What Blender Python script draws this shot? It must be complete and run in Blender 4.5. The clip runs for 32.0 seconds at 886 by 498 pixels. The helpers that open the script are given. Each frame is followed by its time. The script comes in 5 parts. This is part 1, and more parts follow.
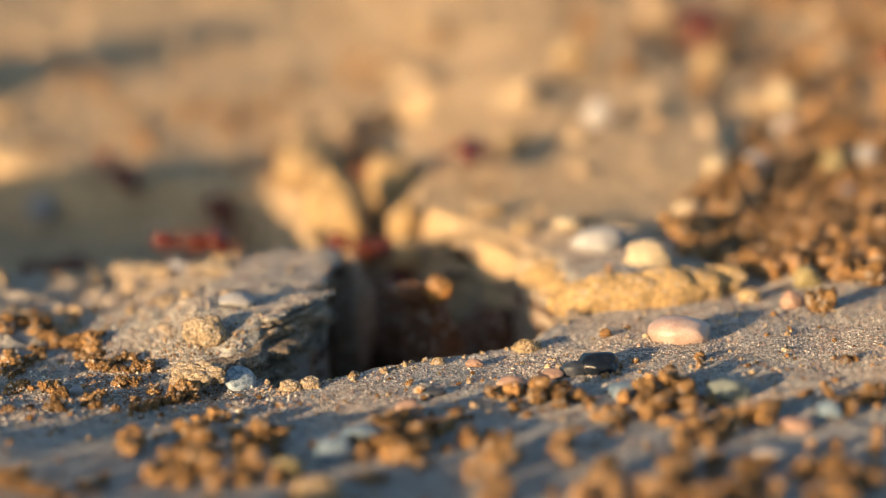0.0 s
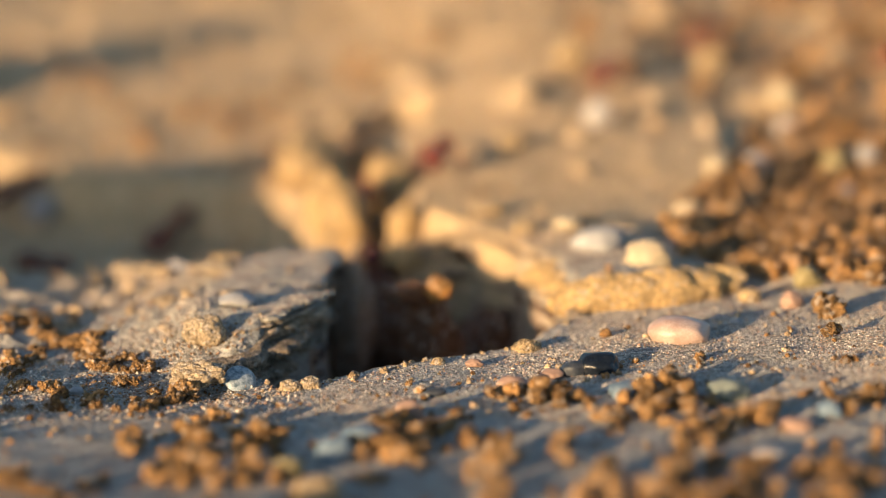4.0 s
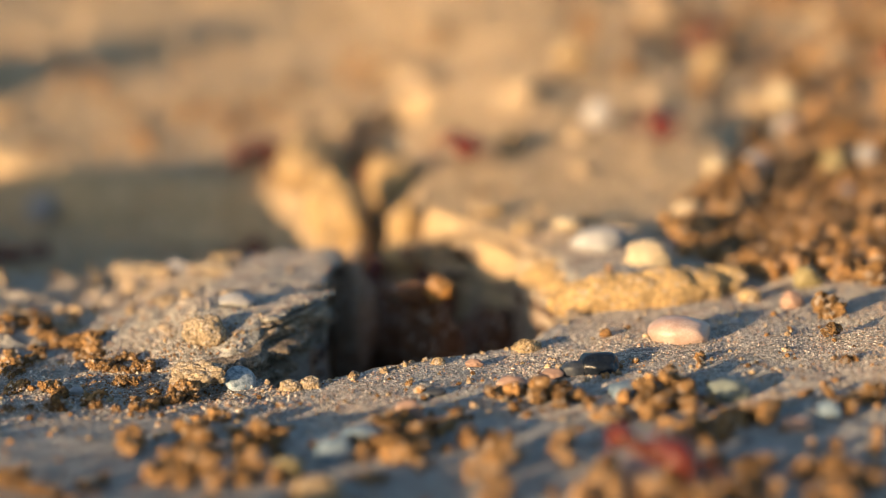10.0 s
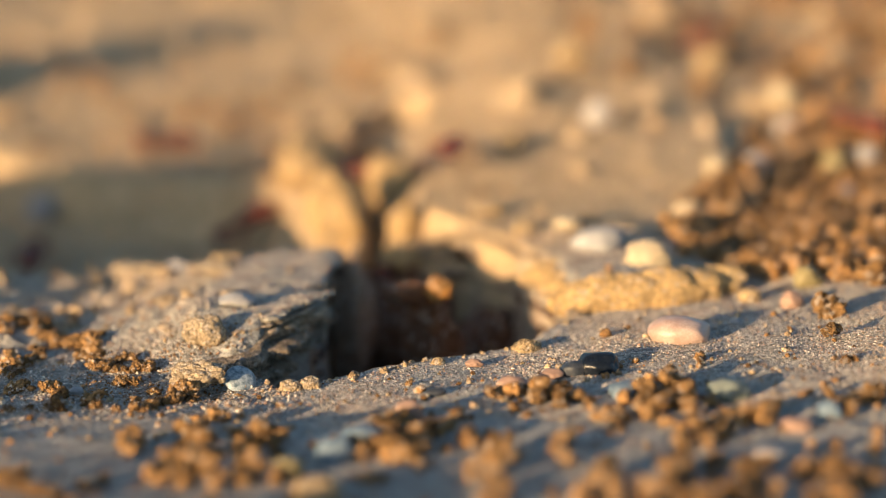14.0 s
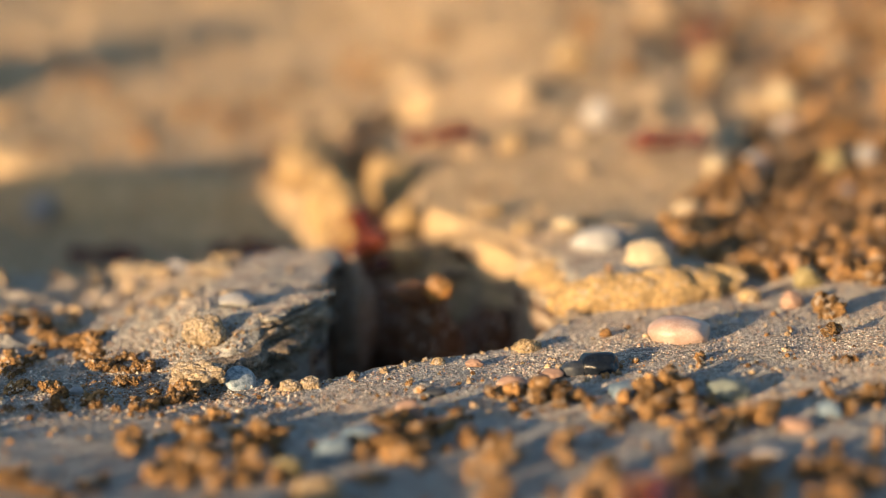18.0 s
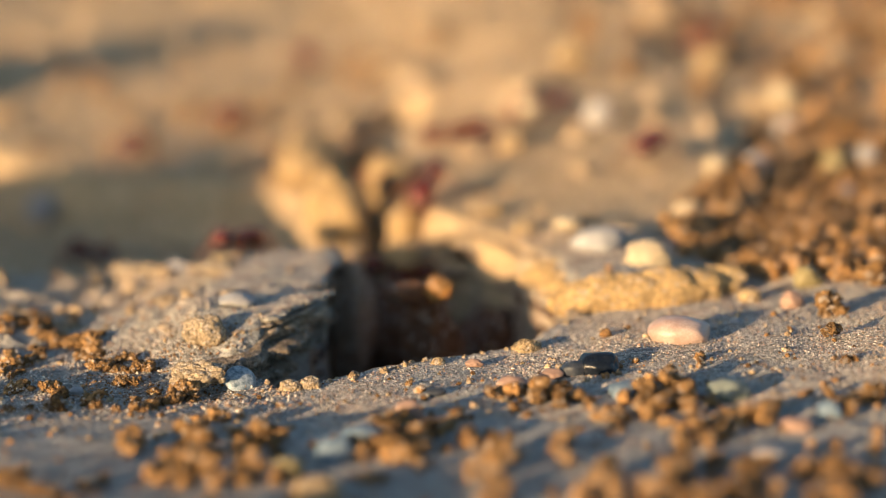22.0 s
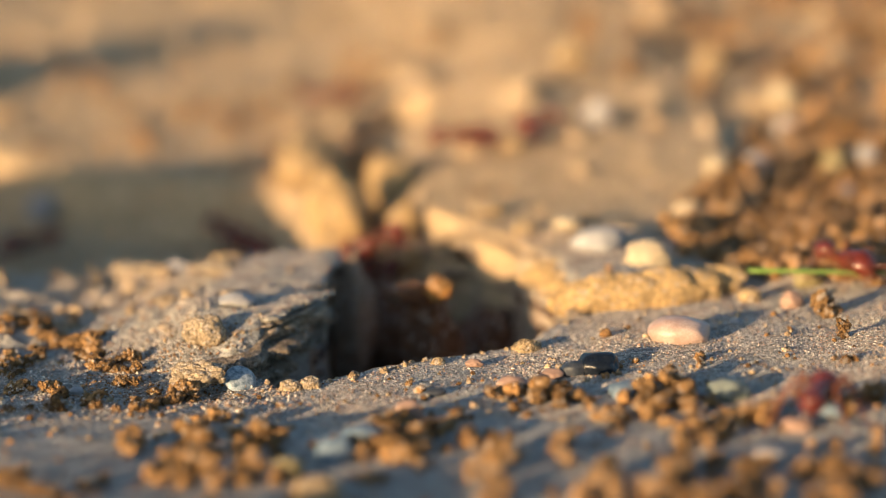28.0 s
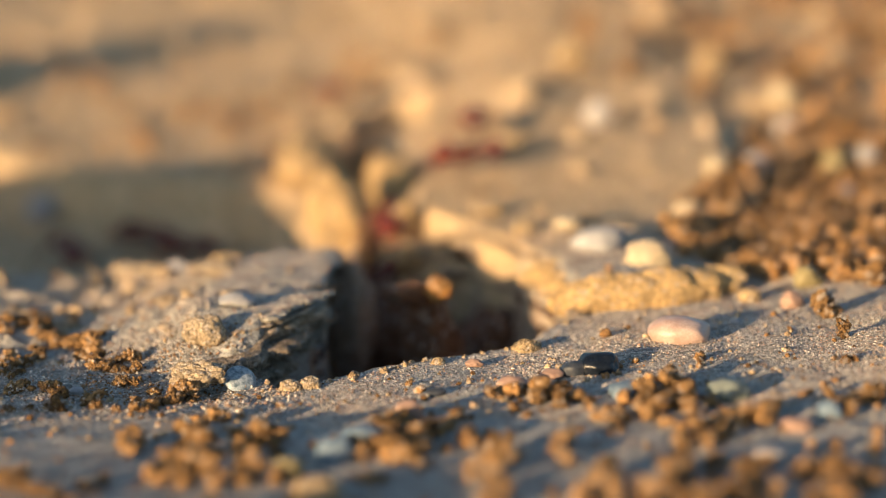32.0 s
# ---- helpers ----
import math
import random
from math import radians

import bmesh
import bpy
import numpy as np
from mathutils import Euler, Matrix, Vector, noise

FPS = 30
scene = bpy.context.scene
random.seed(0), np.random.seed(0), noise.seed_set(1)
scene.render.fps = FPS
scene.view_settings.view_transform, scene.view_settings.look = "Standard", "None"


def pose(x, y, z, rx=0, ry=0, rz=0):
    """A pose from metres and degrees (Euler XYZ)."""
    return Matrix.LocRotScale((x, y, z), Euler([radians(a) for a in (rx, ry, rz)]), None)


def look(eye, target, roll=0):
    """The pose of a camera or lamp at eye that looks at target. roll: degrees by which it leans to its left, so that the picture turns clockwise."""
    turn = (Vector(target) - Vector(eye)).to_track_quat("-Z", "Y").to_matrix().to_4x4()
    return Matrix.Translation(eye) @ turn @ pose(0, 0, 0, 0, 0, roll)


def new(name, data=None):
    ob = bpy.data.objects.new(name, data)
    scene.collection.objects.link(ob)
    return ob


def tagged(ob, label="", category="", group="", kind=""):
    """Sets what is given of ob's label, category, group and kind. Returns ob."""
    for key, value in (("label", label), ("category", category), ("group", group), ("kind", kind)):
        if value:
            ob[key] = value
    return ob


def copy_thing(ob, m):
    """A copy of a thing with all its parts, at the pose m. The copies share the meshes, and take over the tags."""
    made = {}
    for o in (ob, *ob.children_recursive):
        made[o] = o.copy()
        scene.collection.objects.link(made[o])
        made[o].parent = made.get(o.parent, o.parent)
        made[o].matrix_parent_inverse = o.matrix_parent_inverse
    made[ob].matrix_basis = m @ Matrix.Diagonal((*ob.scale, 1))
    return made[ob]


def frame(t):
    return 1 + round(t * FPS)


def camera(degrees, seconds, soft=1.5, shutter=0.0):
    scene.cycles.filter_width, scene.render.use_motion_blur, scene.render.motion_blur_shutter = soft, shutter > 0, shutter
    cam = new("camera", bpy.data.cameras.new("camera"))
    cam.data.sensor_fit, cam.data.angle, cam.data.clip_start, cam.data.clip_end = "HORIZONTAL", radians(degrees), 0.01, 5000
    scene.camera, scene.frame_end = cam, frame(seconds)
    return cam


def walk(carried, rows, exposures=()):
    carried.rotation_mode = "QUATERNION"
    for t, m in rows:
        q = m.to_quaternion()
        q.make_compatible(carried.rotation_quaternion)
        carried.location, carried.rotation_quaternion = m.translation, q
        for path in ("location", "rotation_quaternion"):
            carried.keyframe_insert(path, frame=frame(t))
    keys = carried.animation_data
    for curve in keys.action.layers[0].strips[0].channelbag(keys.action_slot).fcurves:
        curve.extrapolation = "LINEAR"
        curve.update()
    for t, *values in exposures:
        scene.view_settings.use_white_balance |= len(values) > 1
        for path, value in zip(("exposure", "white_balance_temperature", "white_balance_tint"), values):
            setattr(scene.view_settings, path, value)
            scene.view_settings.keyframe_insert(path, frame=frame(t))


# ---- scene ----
# An ants' nest in dry earth, seen from a few inches away in low evening sun.
# Lengths in the tables below are in millimetres.
MM = 0.001

# ---------------------------------------------------------------- camera
cam = camera(20.0, 32.0, soft=1.0, shutter=0.9)
cam.data.dof.use_dof = True
cam.data.dof.focus_distance = 0.1656
cam.data.dof.aperture_fstop = 18.5
EYE = pose(0, 0, 0.0388, 90 - 10.7, 0, 0)
walk(cam, [(0.0, EYE), (32.0, EYE)], exposures=[(0.0, 0.97), (32.0, 0.97)])

# ---------------------------------------------------------------- light
SUN_UP, SUN_FROM = 6.6, (-0.66, -0.75)
world = bpy.data.worlds.new("evening_sky")
scene.world = world
world.use_nodes = True
sky = world.node_tree.nodes.new("ShaderNodeTexSky")
sky.sky_type, sky.sun_disc = "NISHITA", False
sky.sun_elevation = radians(SUN_UP)
sky.ozone_density, sky.dust_density = 2.1, 1.2
sky.sun_rotation = math.atan2(SUN_FROM[0], SUN_FROM[1])
background = world.node_tree.nodes["Background"]
world.node_tree.links.new(sky.outputs[0], background.inputs[0])
background.inputs[1].default_value = 0.13
sun = new("sun", bpy.data.lights.new("sun", "SUN"))
sun.data.energy, sun.data.angle, sun.data.color = 5.0, radians(0.6), (1.0, 0.682, 0.372)
sun.matrix_world = look((SUN_FROM[0], SUN_FROM[1], math.hypot(*SUN_FROM) * math.tan(radians(SUN_UP))), (0, 0, 0))


# ---------------------------------------------------------------- materials
def material(name, rough=0.9, spec=0.3):
    m = bpy.data.materials.new(name)
    m.use_nodes = True
    b = m.node_tree.nodes["Principled BSDF"]
    b.inputs["Roughness"].default_value = rough
    b.inputs["Specular IOR Level"].default_value = spec
    return m, m.node_tree, b


def node(tree, kind, **values):
    n = tree.nodes.new(kind)
    for k, v in values.items():
        n.inputs[k.replace("_", " ")].default_value = v
    return n


def mixed(tree, fac, a, b, blend="MIX"):
    n = tree.nodes.new("ShaderNodeMix")
    n.data_type, n.blend_type = "RGBA", blend
    for socket, value in ((n.inputs[0], fac), (n.inputs[6], a), (n.inputs[7], b)):
        if isinstance(value, (tuple, float)):
            socket.default_value = value if isinstance(value, float) else (*value, 1)
        else:
            tree.links.new(value, socket)
    return n.outputs[2]


def grain(tree, coords, mm, detail=4.0, low=0.35, high=0.65):
    """Noise whose features are mm across, stretched to the full range."""
    n = node(tree, "ShaderNodeTexNoise", Scale=1 / (mm * MM), Detail=detail, Roughness=0.6)
    tree.links.new(coords, n.inputs["Vector"])
    r = node(tree, "ShaderNodeMapRange", From_Min=low, From_Max=high)
    tree.links.new(n.outputs[0], r.inputs[0])
    return r.outputs[0]


def earth(name, pale, dark, stain, sizes=(14.0, 1.3, 0.2), bump=0.10, per="none", rough=0.92, grit=0.24, vary=(0.68, 1.3)):
    """Dry earth: large patches, crumbs, and single grains of sand of differing colour."""
    m, tree, b = material(name, rough, 0.25)
    coords = tree.nodes.new("ShaderNodeTexCoord").outputs["Object"]
    big, mid, fine = (grain(tree, coords, s) for s in sizes)
    colour = mixed(tree, mid, dark, pale)
    colour = mixed(tree, big, colour, mixed(tree, 0.55, colour, stain))
    cells = node(tree, "ShaderNodeTexVoronoi", Scale=1 / (grit * MM))
    tree.links.new(coords, cells.inputs["Vector"])
    apart = tree.nodes.new("ShaderNodeSeparateColor")
    tree.links.new(cells.outputs["Color"], apart.inputs[0])
    each = node(tree, "ShaderNodeMapRange", To_Min=0.6, To_Max=1.4)
    tree.links.new(apart.outputs[0], each.inputs[0])
    colour = mixed(tree, 1.0, colour, each.outputs[0], "MULTIPLY")
    tint = node(tree, "ShaderNodeMapRange", From_Min=0.86, From_Max=0.9)
    tree.links.new(apart.outputs[1], tint.inputs[0])
    colour = mixed(tree, tint.outputs[0], colour, mixed(tree, 0.6, colour, (0.62, 0.56, 0.50)))
    speck = node(tree, "ShaderNodeMapRange", From_Min=0.0, From_Max=1.0, To_Min=0.72, To_Max=1.22)
    tree.links.new(fine, speck.inputs[0])
    colour = mixed(tree, 1.0, colour, speck.outputs[0], "MULTIPLY")
    if per != "none":
        if per == "object":
            chance = tree.nodes.new("ShaderNodeObjectInfo").outputs["Random"]
        else:
            chance = tree.nodes.new("ShaderNodeNewGeometry").outputs["Random Per Island"]
        shade = node(tree, "ShaderNodeMapRange", To_Min=vary[0], To_Max=vary[1])
        tree.links.new(chance, shade.inputs[0])
        if vary[0] < 0.45:
            again = node(tree, "ShaderNodeMath")
            again.operation = "PINGPONG"
            tree.links.new(chance, again.inputs[0])
            again.inputs[1].default_value = 0.043
            rusty = node(tree, "ShaderNodeMapRange", From_Min=0.030, From_Max=0.033)
            tree.links.new(again.outputs[0], rusty.inputs[0])
            colour = mixed(tree, rusty.outputs[0], colour, (0.34, 0.20, 0.12))
        colour = mixed(tree, 1.0, colour, shade.outputs[0], "MULTIPLY")
    tree.links.new(colour, b.inputs["Base Color"])
    height_ = node(tree, "ShaderNodeMath")
    height_.operation = "MULTIPLY_ADD"
    tree.links.new(mid, height_.inputs[0])
    height_.inputs[1].default_value = 1.2
    dome = node(tree, "ShaderNodeMath")
    dome.operation = "MULTIPLY_ADD"
    tree.links.new(cells.outputs["Distance"], dome.inputs[0])
    dome.inputs[1].default_value = -1.1
    tree.links.new(fine, dome.inputs[2])
    tree.links.new(dome.outputs[0], height_.inputs[2])
    relief = node(tree, "ShaderNodeBump", Strength=0.9, Distance=bump * MM)
    tree.links.new(height_.outputs[0], relief.inputs["Height"])
    tree.links.new(relief.outputs[0], b.inputs["Normal"])
    return m


def stone(name, a, b_, rough=0.55, mm=1.2, spec=0.4):
    """A pebble: mottled, faintly veined, a little worn."""
    m, tree, b = material(name, rough, spec)
    coords = tree.nodes.new("ShaderNodeTexCoord").outputs["Object"]
    blot, fine = grain(tree, coords, mm), grain(tree, coords, mm * 0.12)
    colour = mixed(tree, blot, a, b_)
    speck = node(tree, "ShaderNodeMapRange", To_Min=0.92, To_Max=1.07)
    tree.links.new(fine, speck.inputs[0])
    tree.links.new(mixed(tree, 1.0, colour, speck.outputs[0], "MULTIPLY"), b.inputs["Base Color"])
    relief = node(tree, "ShaderNodeBump", Strength=0.3, Distance=0.03 * MM)
    tree.links.new(fine, relief.inputs["Height"])
    tree.links.new(relief.outputs[0], b.inputs["Normal"])
    return m


GROUND = earth("dry_earth", (0.462, 0.457, 0.43), (0.289, 0.285, 0.265), (0.366, 0.333, 0.28), bump=0.12)


def sunlit_tint_beyond(m, start, end):
    """Sunlit warmth put into the ground's colour behind the hole, in ragged patches."""
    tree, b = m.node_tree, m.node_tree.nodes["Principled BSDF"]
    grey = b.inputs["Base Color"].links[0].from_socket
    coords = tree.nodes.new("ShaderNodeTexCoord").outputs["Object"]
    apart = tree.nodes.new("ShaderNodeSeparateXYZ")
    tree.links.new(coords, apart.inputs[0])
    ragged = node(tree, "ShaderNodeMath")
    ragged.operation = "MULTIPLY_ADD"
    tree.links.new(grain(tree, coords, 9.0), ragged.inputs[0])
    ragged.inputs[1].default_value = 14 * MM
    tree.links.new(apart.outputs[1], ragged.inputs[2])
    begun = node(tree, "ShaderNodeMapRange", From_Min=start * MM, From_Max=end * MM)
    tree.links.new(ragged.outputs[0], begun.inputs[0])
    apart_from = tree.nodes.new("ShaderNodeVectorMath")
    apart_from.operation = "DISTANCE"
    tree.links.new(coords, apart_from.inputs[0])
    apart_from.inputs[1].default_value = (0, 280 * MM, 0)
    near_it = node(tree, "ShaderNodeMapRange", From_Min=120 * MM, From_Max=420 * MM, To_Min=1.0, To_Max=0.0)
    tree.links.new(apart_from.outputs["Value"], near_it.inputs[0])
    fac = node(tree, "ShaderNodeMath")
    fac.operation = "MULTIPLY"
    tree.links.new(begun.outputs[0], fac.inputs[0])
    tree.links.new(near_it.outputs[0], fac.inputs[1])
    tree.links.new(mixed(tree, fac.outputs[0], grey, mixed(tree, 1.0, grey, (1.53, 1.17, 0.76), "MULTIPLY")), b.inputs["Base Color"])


sunlit_tint_beyond(GROUND, 188, 206)
CLOD = earth("clod_earth", (0.70, 0.50, 0.25), (0.53, 0.36, 0.165), (0.56, 0.38, 0.18), bump=0.2)
STRATA = earth("layered_earth", (0.46, 0.37, 0.28), (0.26, 0.21, 0.16), (0.36, 0.29, 0.215), (5.0, 0.9, 0.2), 0.14, "object")
# earth darkened in colour for the shade deep in the hole
HOLE_SHADE = earth("hole_shade_earth", (0.12, 0.062, 0.042), (0.065, 0.032, 0.022), (0.08, 0.04, 0.027), (5.0, 0.9, 0.2), 0.14, "object")
WALL = earth("hole_side_earth", (0.50, 0.36, 0.26), (0.32, 0.225, 0.16), (0.40, 0.28, 0.20), (4.0, 0.9, 0.2), 0.2)
OCHRE = earth("ochre_earth", (0.52, 0.27, 0.08), (0.36, 0.17, 0.05), (0.42, 0.21, 0.062), (3.0, 0.6, 0.2), 0.14)
# brown earth, with the hole's gloom also put into its colour
SHADED_BROWN = earth("shaded_brown_earth", (0.22, 0.112, 0.062), (0.12, 0.06, 0.034), (0.16, 0.08, 0.045), (5.0, 0.9, 0.2), 0.14)
CRUMB = earth("crumb_earth", (0.46, 0.27, 0.113), (0.195, 0.113, 0.048), (0.27, 0.16, 0.072), (3.0, 0.5, 0.14), 0.10, "object", grit=0.16, vary=(0.5, 1.35))
CRUMBS = earth("crumb_heap_earth", (0.43, 0.24, 0.095), (0.22, 0.115, 0.045), (0.30, 0.165, 0.065), (3.0, 0.5, 0.14), 0.10, "island", vary=(0.5, 1.4))
LUMPS = earth("lump_earth", (0.54, 0.42, 0.27), (0.36, 0.26, 0.16), (0.40, 0.28, 0.16), per="island")
LUMP = earth("tan_lump_earth", (0.48, 0.39, 0.275), (0.33, 0.26, 0.175), (0.39, 0.305, 0.205), (3.0, 0.5, 0.15), 0.08, grit=0.13)
SAND = earth("sand_grains", (0.60, 0.55, 0.475), (0.365, 0.335, 0.285), (0.47, 0.415, 0.345), (3.0, 0.5, 0.2), 0.03, "island", 0.6, vary=(0.42, 1.5))
SAND.node_tree.nodes["Principled BSDF"].inputs["Specular IOR Level"].default_value = 0.7
SAND.node_tree.nodes["Principled BSDF"].inputs["Roughness"].default_value = 0.4
STONES = {
    "pink": stone("pink_stone", (0.41, 0.275, 0.225), (0.50, 0.39, 0.335), 0.38, 1.4),
    "dusty": stone("dusty_pink_stone", (0.38, 0.245, 0.18), (0.30, 0.19, 0.14), 0.6),
    "steel": stone("steel_blue_stone", (0.028, 0.036, 0.05), (0.055, 0.062, 0.075), 0.4, spec=0.25),
    "slate": stone("slate_stone", (0.006, 0.009, 0.015), (0.014, 0.019, 0.028), 0.22, spec=0.3),
    "cream": stone("cream_stone", (0.46, 0.39, 0.275), (0.36, 0.29, 0.19)),
    "white": stone("white_stone", (0.37, 0.37, 0.37), (0.27, 0.27, 0.28)),
    "blue": stone("blue_grey_stone", (0.09, 0.14, 0.20), (0.20, 0.26, 0.31)),
    "yellow": stone("yellow_stone", (0.29, 0.24, 0.115), (0.20, 0.16, 0.075)),
    "grey": stone("grey_stone", (0.38, 0.36, 0.36), (0.28, 0.27, 0.27)),
    "green": stone("green_grey_shade", (0.20, 0.23, 0.20), (0.13, 0.15, 0.14)),
    "shell": stone("shell_white", (0.42, 0.49, 0.54), (0.10, 0.15, 0.19), 0.35, 0.3),
    "tan": earth("tan_stone", (0.52, 0.39, 0.22), (0.36, 0.26, 0.14), (0.42, 0.30, 0.17), (4.0, 0.7, 0.15), 0.12),
}


# -- terrain
def lattice(i, j, seed):
    n = (i.astype(np.int64) * 374761393 + j.astype(np.int64) * 668265263 + seed * 974634777) & 0x7FFFFFFF
    n = ((n ^ (n >> 13)) * 1274126177) & 0x7FFFFFFF
    return ((n ^ (n >> 16)) & 0xFFFF) / 65535.0


def rough(x, y, mm, seed, octaves=3):
    """Value noise between -1 and 1, with features mm across."""
    total, weight, size = 0.0, 0.0, mm
    for o in range(octaves):
        u, v = x / size + 17.3 * o, y / size - 9.1 * o
        i, j = np.floor(u), np.floor(v)
        a, b = u - i, v - j
        a, b = a * a * (3 - 2 * a), b * b * (3 - 2 * b)
        p, q = lattice(i, j, seed + o), lattice(i + 1, j, seed + o)
        r, s = lattice(i, j + 1, seed + o), lattice(i + 1, j + 1, seed + o)
        total = total + 0.5 ** o * (2 * (p + (q - p) * a + (r - p) * b + (p - q - r + s) * a * b) - 1)
        weight += 0.5 ** o
        size *= 0.5
    return total / weight


def ease(t):
    t = np.clip(t, 0, 1)
    return t * t * (3 - 2 * t)


def inside(x, y, outline):
    """How far (x, y) lies inside a closed outline, negative outside."""
    best, odd = np.full(np.shape(x), 1e9), np.zeros(np.shape(x), bool)
    for (ax, ay), (bx, by) in zip(outline, outline[1:] + outline[:1]):
        ex, ey = bx - ax, by - ay
        k = np.clip(((x - ax) * ex + (y - ay) * ey) / (ex * ex + ey * ey), 0, 1)
        best = np.minimum(best, np.hypot(x - ax - k * ex, y - ay - k * ey))
        if ay != by:
            odd ^= ((ay > y) != (by > y)) & (x < ax + (y - ay) * ex / ey)
    return np.where(odd, best, -best)


def bump(x, y, cx, cy, rx, ry):
    return np.exp(-((x - cx) / rx) ** 2 - ((y - cy) / ry) ** 2)


PIT = [(-10, 159.2), (-4, 163.6), (0, 165.2), (4.8, 166.8), (6.6, 170.5), (9.0, 175.2), (9.3, 179), (8.6, 184), (7.0, 190), (3.6, 198), (0.5, 204), (-7, 206), (-10, 198),
       (-9.8, 190), (-9.0, 183), (-9.4, 177), (-11.0, 172), (-12.2, 167), (-12.2, 163)]
HOLLOW = [(-75, 202), (-38, 199), (-30, 198), (-26, 203.5), (-12, 204), (-7, 203), (-7.6, 209), (-9.4, 215), (-12.6, 226), (-15, 233), (-23, 237), (-31.7, 239.5), (-37.7, 245), (-45, 253), (-75, 259)]
# CRACK's far arc is dug to stand for a shadow behind the clods
CRACK = [(-6.6, 203), (-4.6, 203), (-5.0, 214), (-5.9, 224), (-6.9, 234), (-7.2, 241), (-6.9, 248), (-5.6, 251.5), (-2, 251), (-1.6, 259), (-6.0, 261), (-8.2, 256.5), (-9.2, 247.5), (-9.2, 241), (-8.4, 233), (-7.0, 223), (-6.4, 214)]
LEDGE = [(6.0, 190), (7.8, 184), (8.6, 179), (10.4, 177), (14, 176.6), (18.5, 178.4), (22, 181), (25, 188), (27, 200), (30, 330), (-2, 330), (-4, 215), (2.2, 201)]
TROUGH = [(18, 193), (20, 187.5), (23, 183.5), (29, 181.2), (36, 179.8), (60, 177), (90, 215), (90, 270), (40, 262), (30, 240), (21, 208)]
SLAB = [(-10.6, 169), (-13.2, 165), (-15.2, 162.8), (-19, 161.4), (-24, 158), (-31, 153), (-45, 150), (-75, 160), (-75, 195), (-75, 206), (-9.6, 206), (-8.8, 176)]


def height(x, y):
    """The ground's height in millimetres."""
    wx = x + 0.9 * rough(x, y, 4.5, 3, 3)
    wy = y + 0.9 * rough(x, y, 4.5, 7, 3)
    near = ease(1 - np.maximum(np.maximum(np.abs(x) - 93, 57 - y), y - 440) / 15)
    z = 0.36 * rough(x, y, 22, 11, 2) * (0.45 + 0.55 * ease((y - 148) / 12)) + 0.2 * rough(x, y, 3.2, 19, 3) * (0.6 + 0.4 * ease((y - 150) / 12))
    # the ground rises and grows rougher behind
    z = z + ease((y - 205) / 60) * (1.2 * rough(x, y, 18, 23, 3) + 0.9 * rough(x, y, 9, 29, 2)) + 0.068 * np.clip(y - 207 - 0.2 * np.abs(x), 0, 240) + 0.038 * ease((x + 22) / 34) * np.clip(y - 202, 0, 240)
    # in front it leans away from the light
    z = z + 0.014 * np.clip(158 - y, 0, 60)
    # the whole rises to one side
    z = z + 0.078 * np.clip(x, -15, 70) * (0.25 + 0.75 * ease((y - 122) / 42))
    # the raised plate with its broken edge
    z = z + 2.3 * ease(inside(wx, wy, LEDGE) / (0.9 + 0.3 * np.clip(y - 210, 0, 80)) + 0.4) * ease((25 + 40 * ease((y - 200) / 16) - x) / (12 + 40 * ease((y - 200) / 16))) * ease((340 - y) / 130)
    # flakes of crust that stand proud
    z = z + 0.45 * ease((rough(x, y, 8, 61, 3) - 0.05) / 0.07) * ease((205 - y) / 8) * ease((y - 158) / 8) * ease((-6 - x) / 5)
    z = z + 0.15 * ease((rough(x, y, 11, 67, 3) - 0.12) / 0.08) * ease((x - 6) / 5)
    z = z + 0.5 * rough(x, y, 3.4, 71, 3) * ease((205 - y) / 8) * ease((y - 163) / 6) * ease((-10 - x) / 4)
    # the slab's skin is pitted and grainy
    z = z + 0.26 * rough(x, y, 1.4, 73, 2) * ease((203 - y) / 6) * ease((y - 152) / 6) * ease((-9 - x) / 4)
    # uneven ground under the heap of crumbs
    z = z + (0.7 * rough(x, y, 9, 53, 2) - 0.1) * ease(inside(wx, wy, TROUGH) / 2.0 + 0.3)
    # the slab beside the hole: a gentle slope in front, a broken edge at the hole
    z = z + 1.95 * ease(inside(wx, wy, SLAB) / (1.2 + 12.8 * ease((-12.5 - x) / 9)) + 0.1) * ease((x + 30) / 14) * ease((214 - y) / 30)
    z = z + 1.5 * bump(x, y, -15.0, 172.5, 6, 6.5) * ease(inside(wx, wy, SLAB) / (1.2 + 3.2 * ease((-12.5 - x) / 4)))
    # the hollow behind the slab, and the hole itself
    z = z - 5.8 * ease(inside(wx, wy, HOLLOW) / 5.0 + 0.12)
    z = z - 7.0 * ease(inside(wx, wy, CRACK) / 1.6 + 0.2)
    z = z - 26.0 * ease(inside(wx, wy, PIT) / 2.2 + 0.12)
    # heaped earth added out of view, only to cast shade over ground and hollow
    z = z + 9.5 * bump(x, y, -74, 194, 13, 30) + 4.8 * bump(x, y, -45, 191, 9, 6.5) + 3.2 * bump(x, y, -17, 116, 7, 5) + 3.4 * bump(x, y, 5, 111, 11, 5) + 2.4 * bump(x, y, -60, 130, 13, 12) + 5.0 * bump(x, y, -72, 159, 12, 12) + 4.3 * bump(x, y, -54, 92, 22, 17) + 4.0 * bump(x, y, -37, 80, 18, 15) + 5.5 * bump(x, y, -74, 178, 10, 10)
    z = z + 13.0 * bump(x, y, -74, 268, 9, 16)
    far = np.maximum(np.hypot(x, y - 200) - 300, 0)
    return z * near + (1 - near) * 6.0 * ease((y - 60) / 300) + 0.012 * far * rough(x, y, 2500, 37, 2)
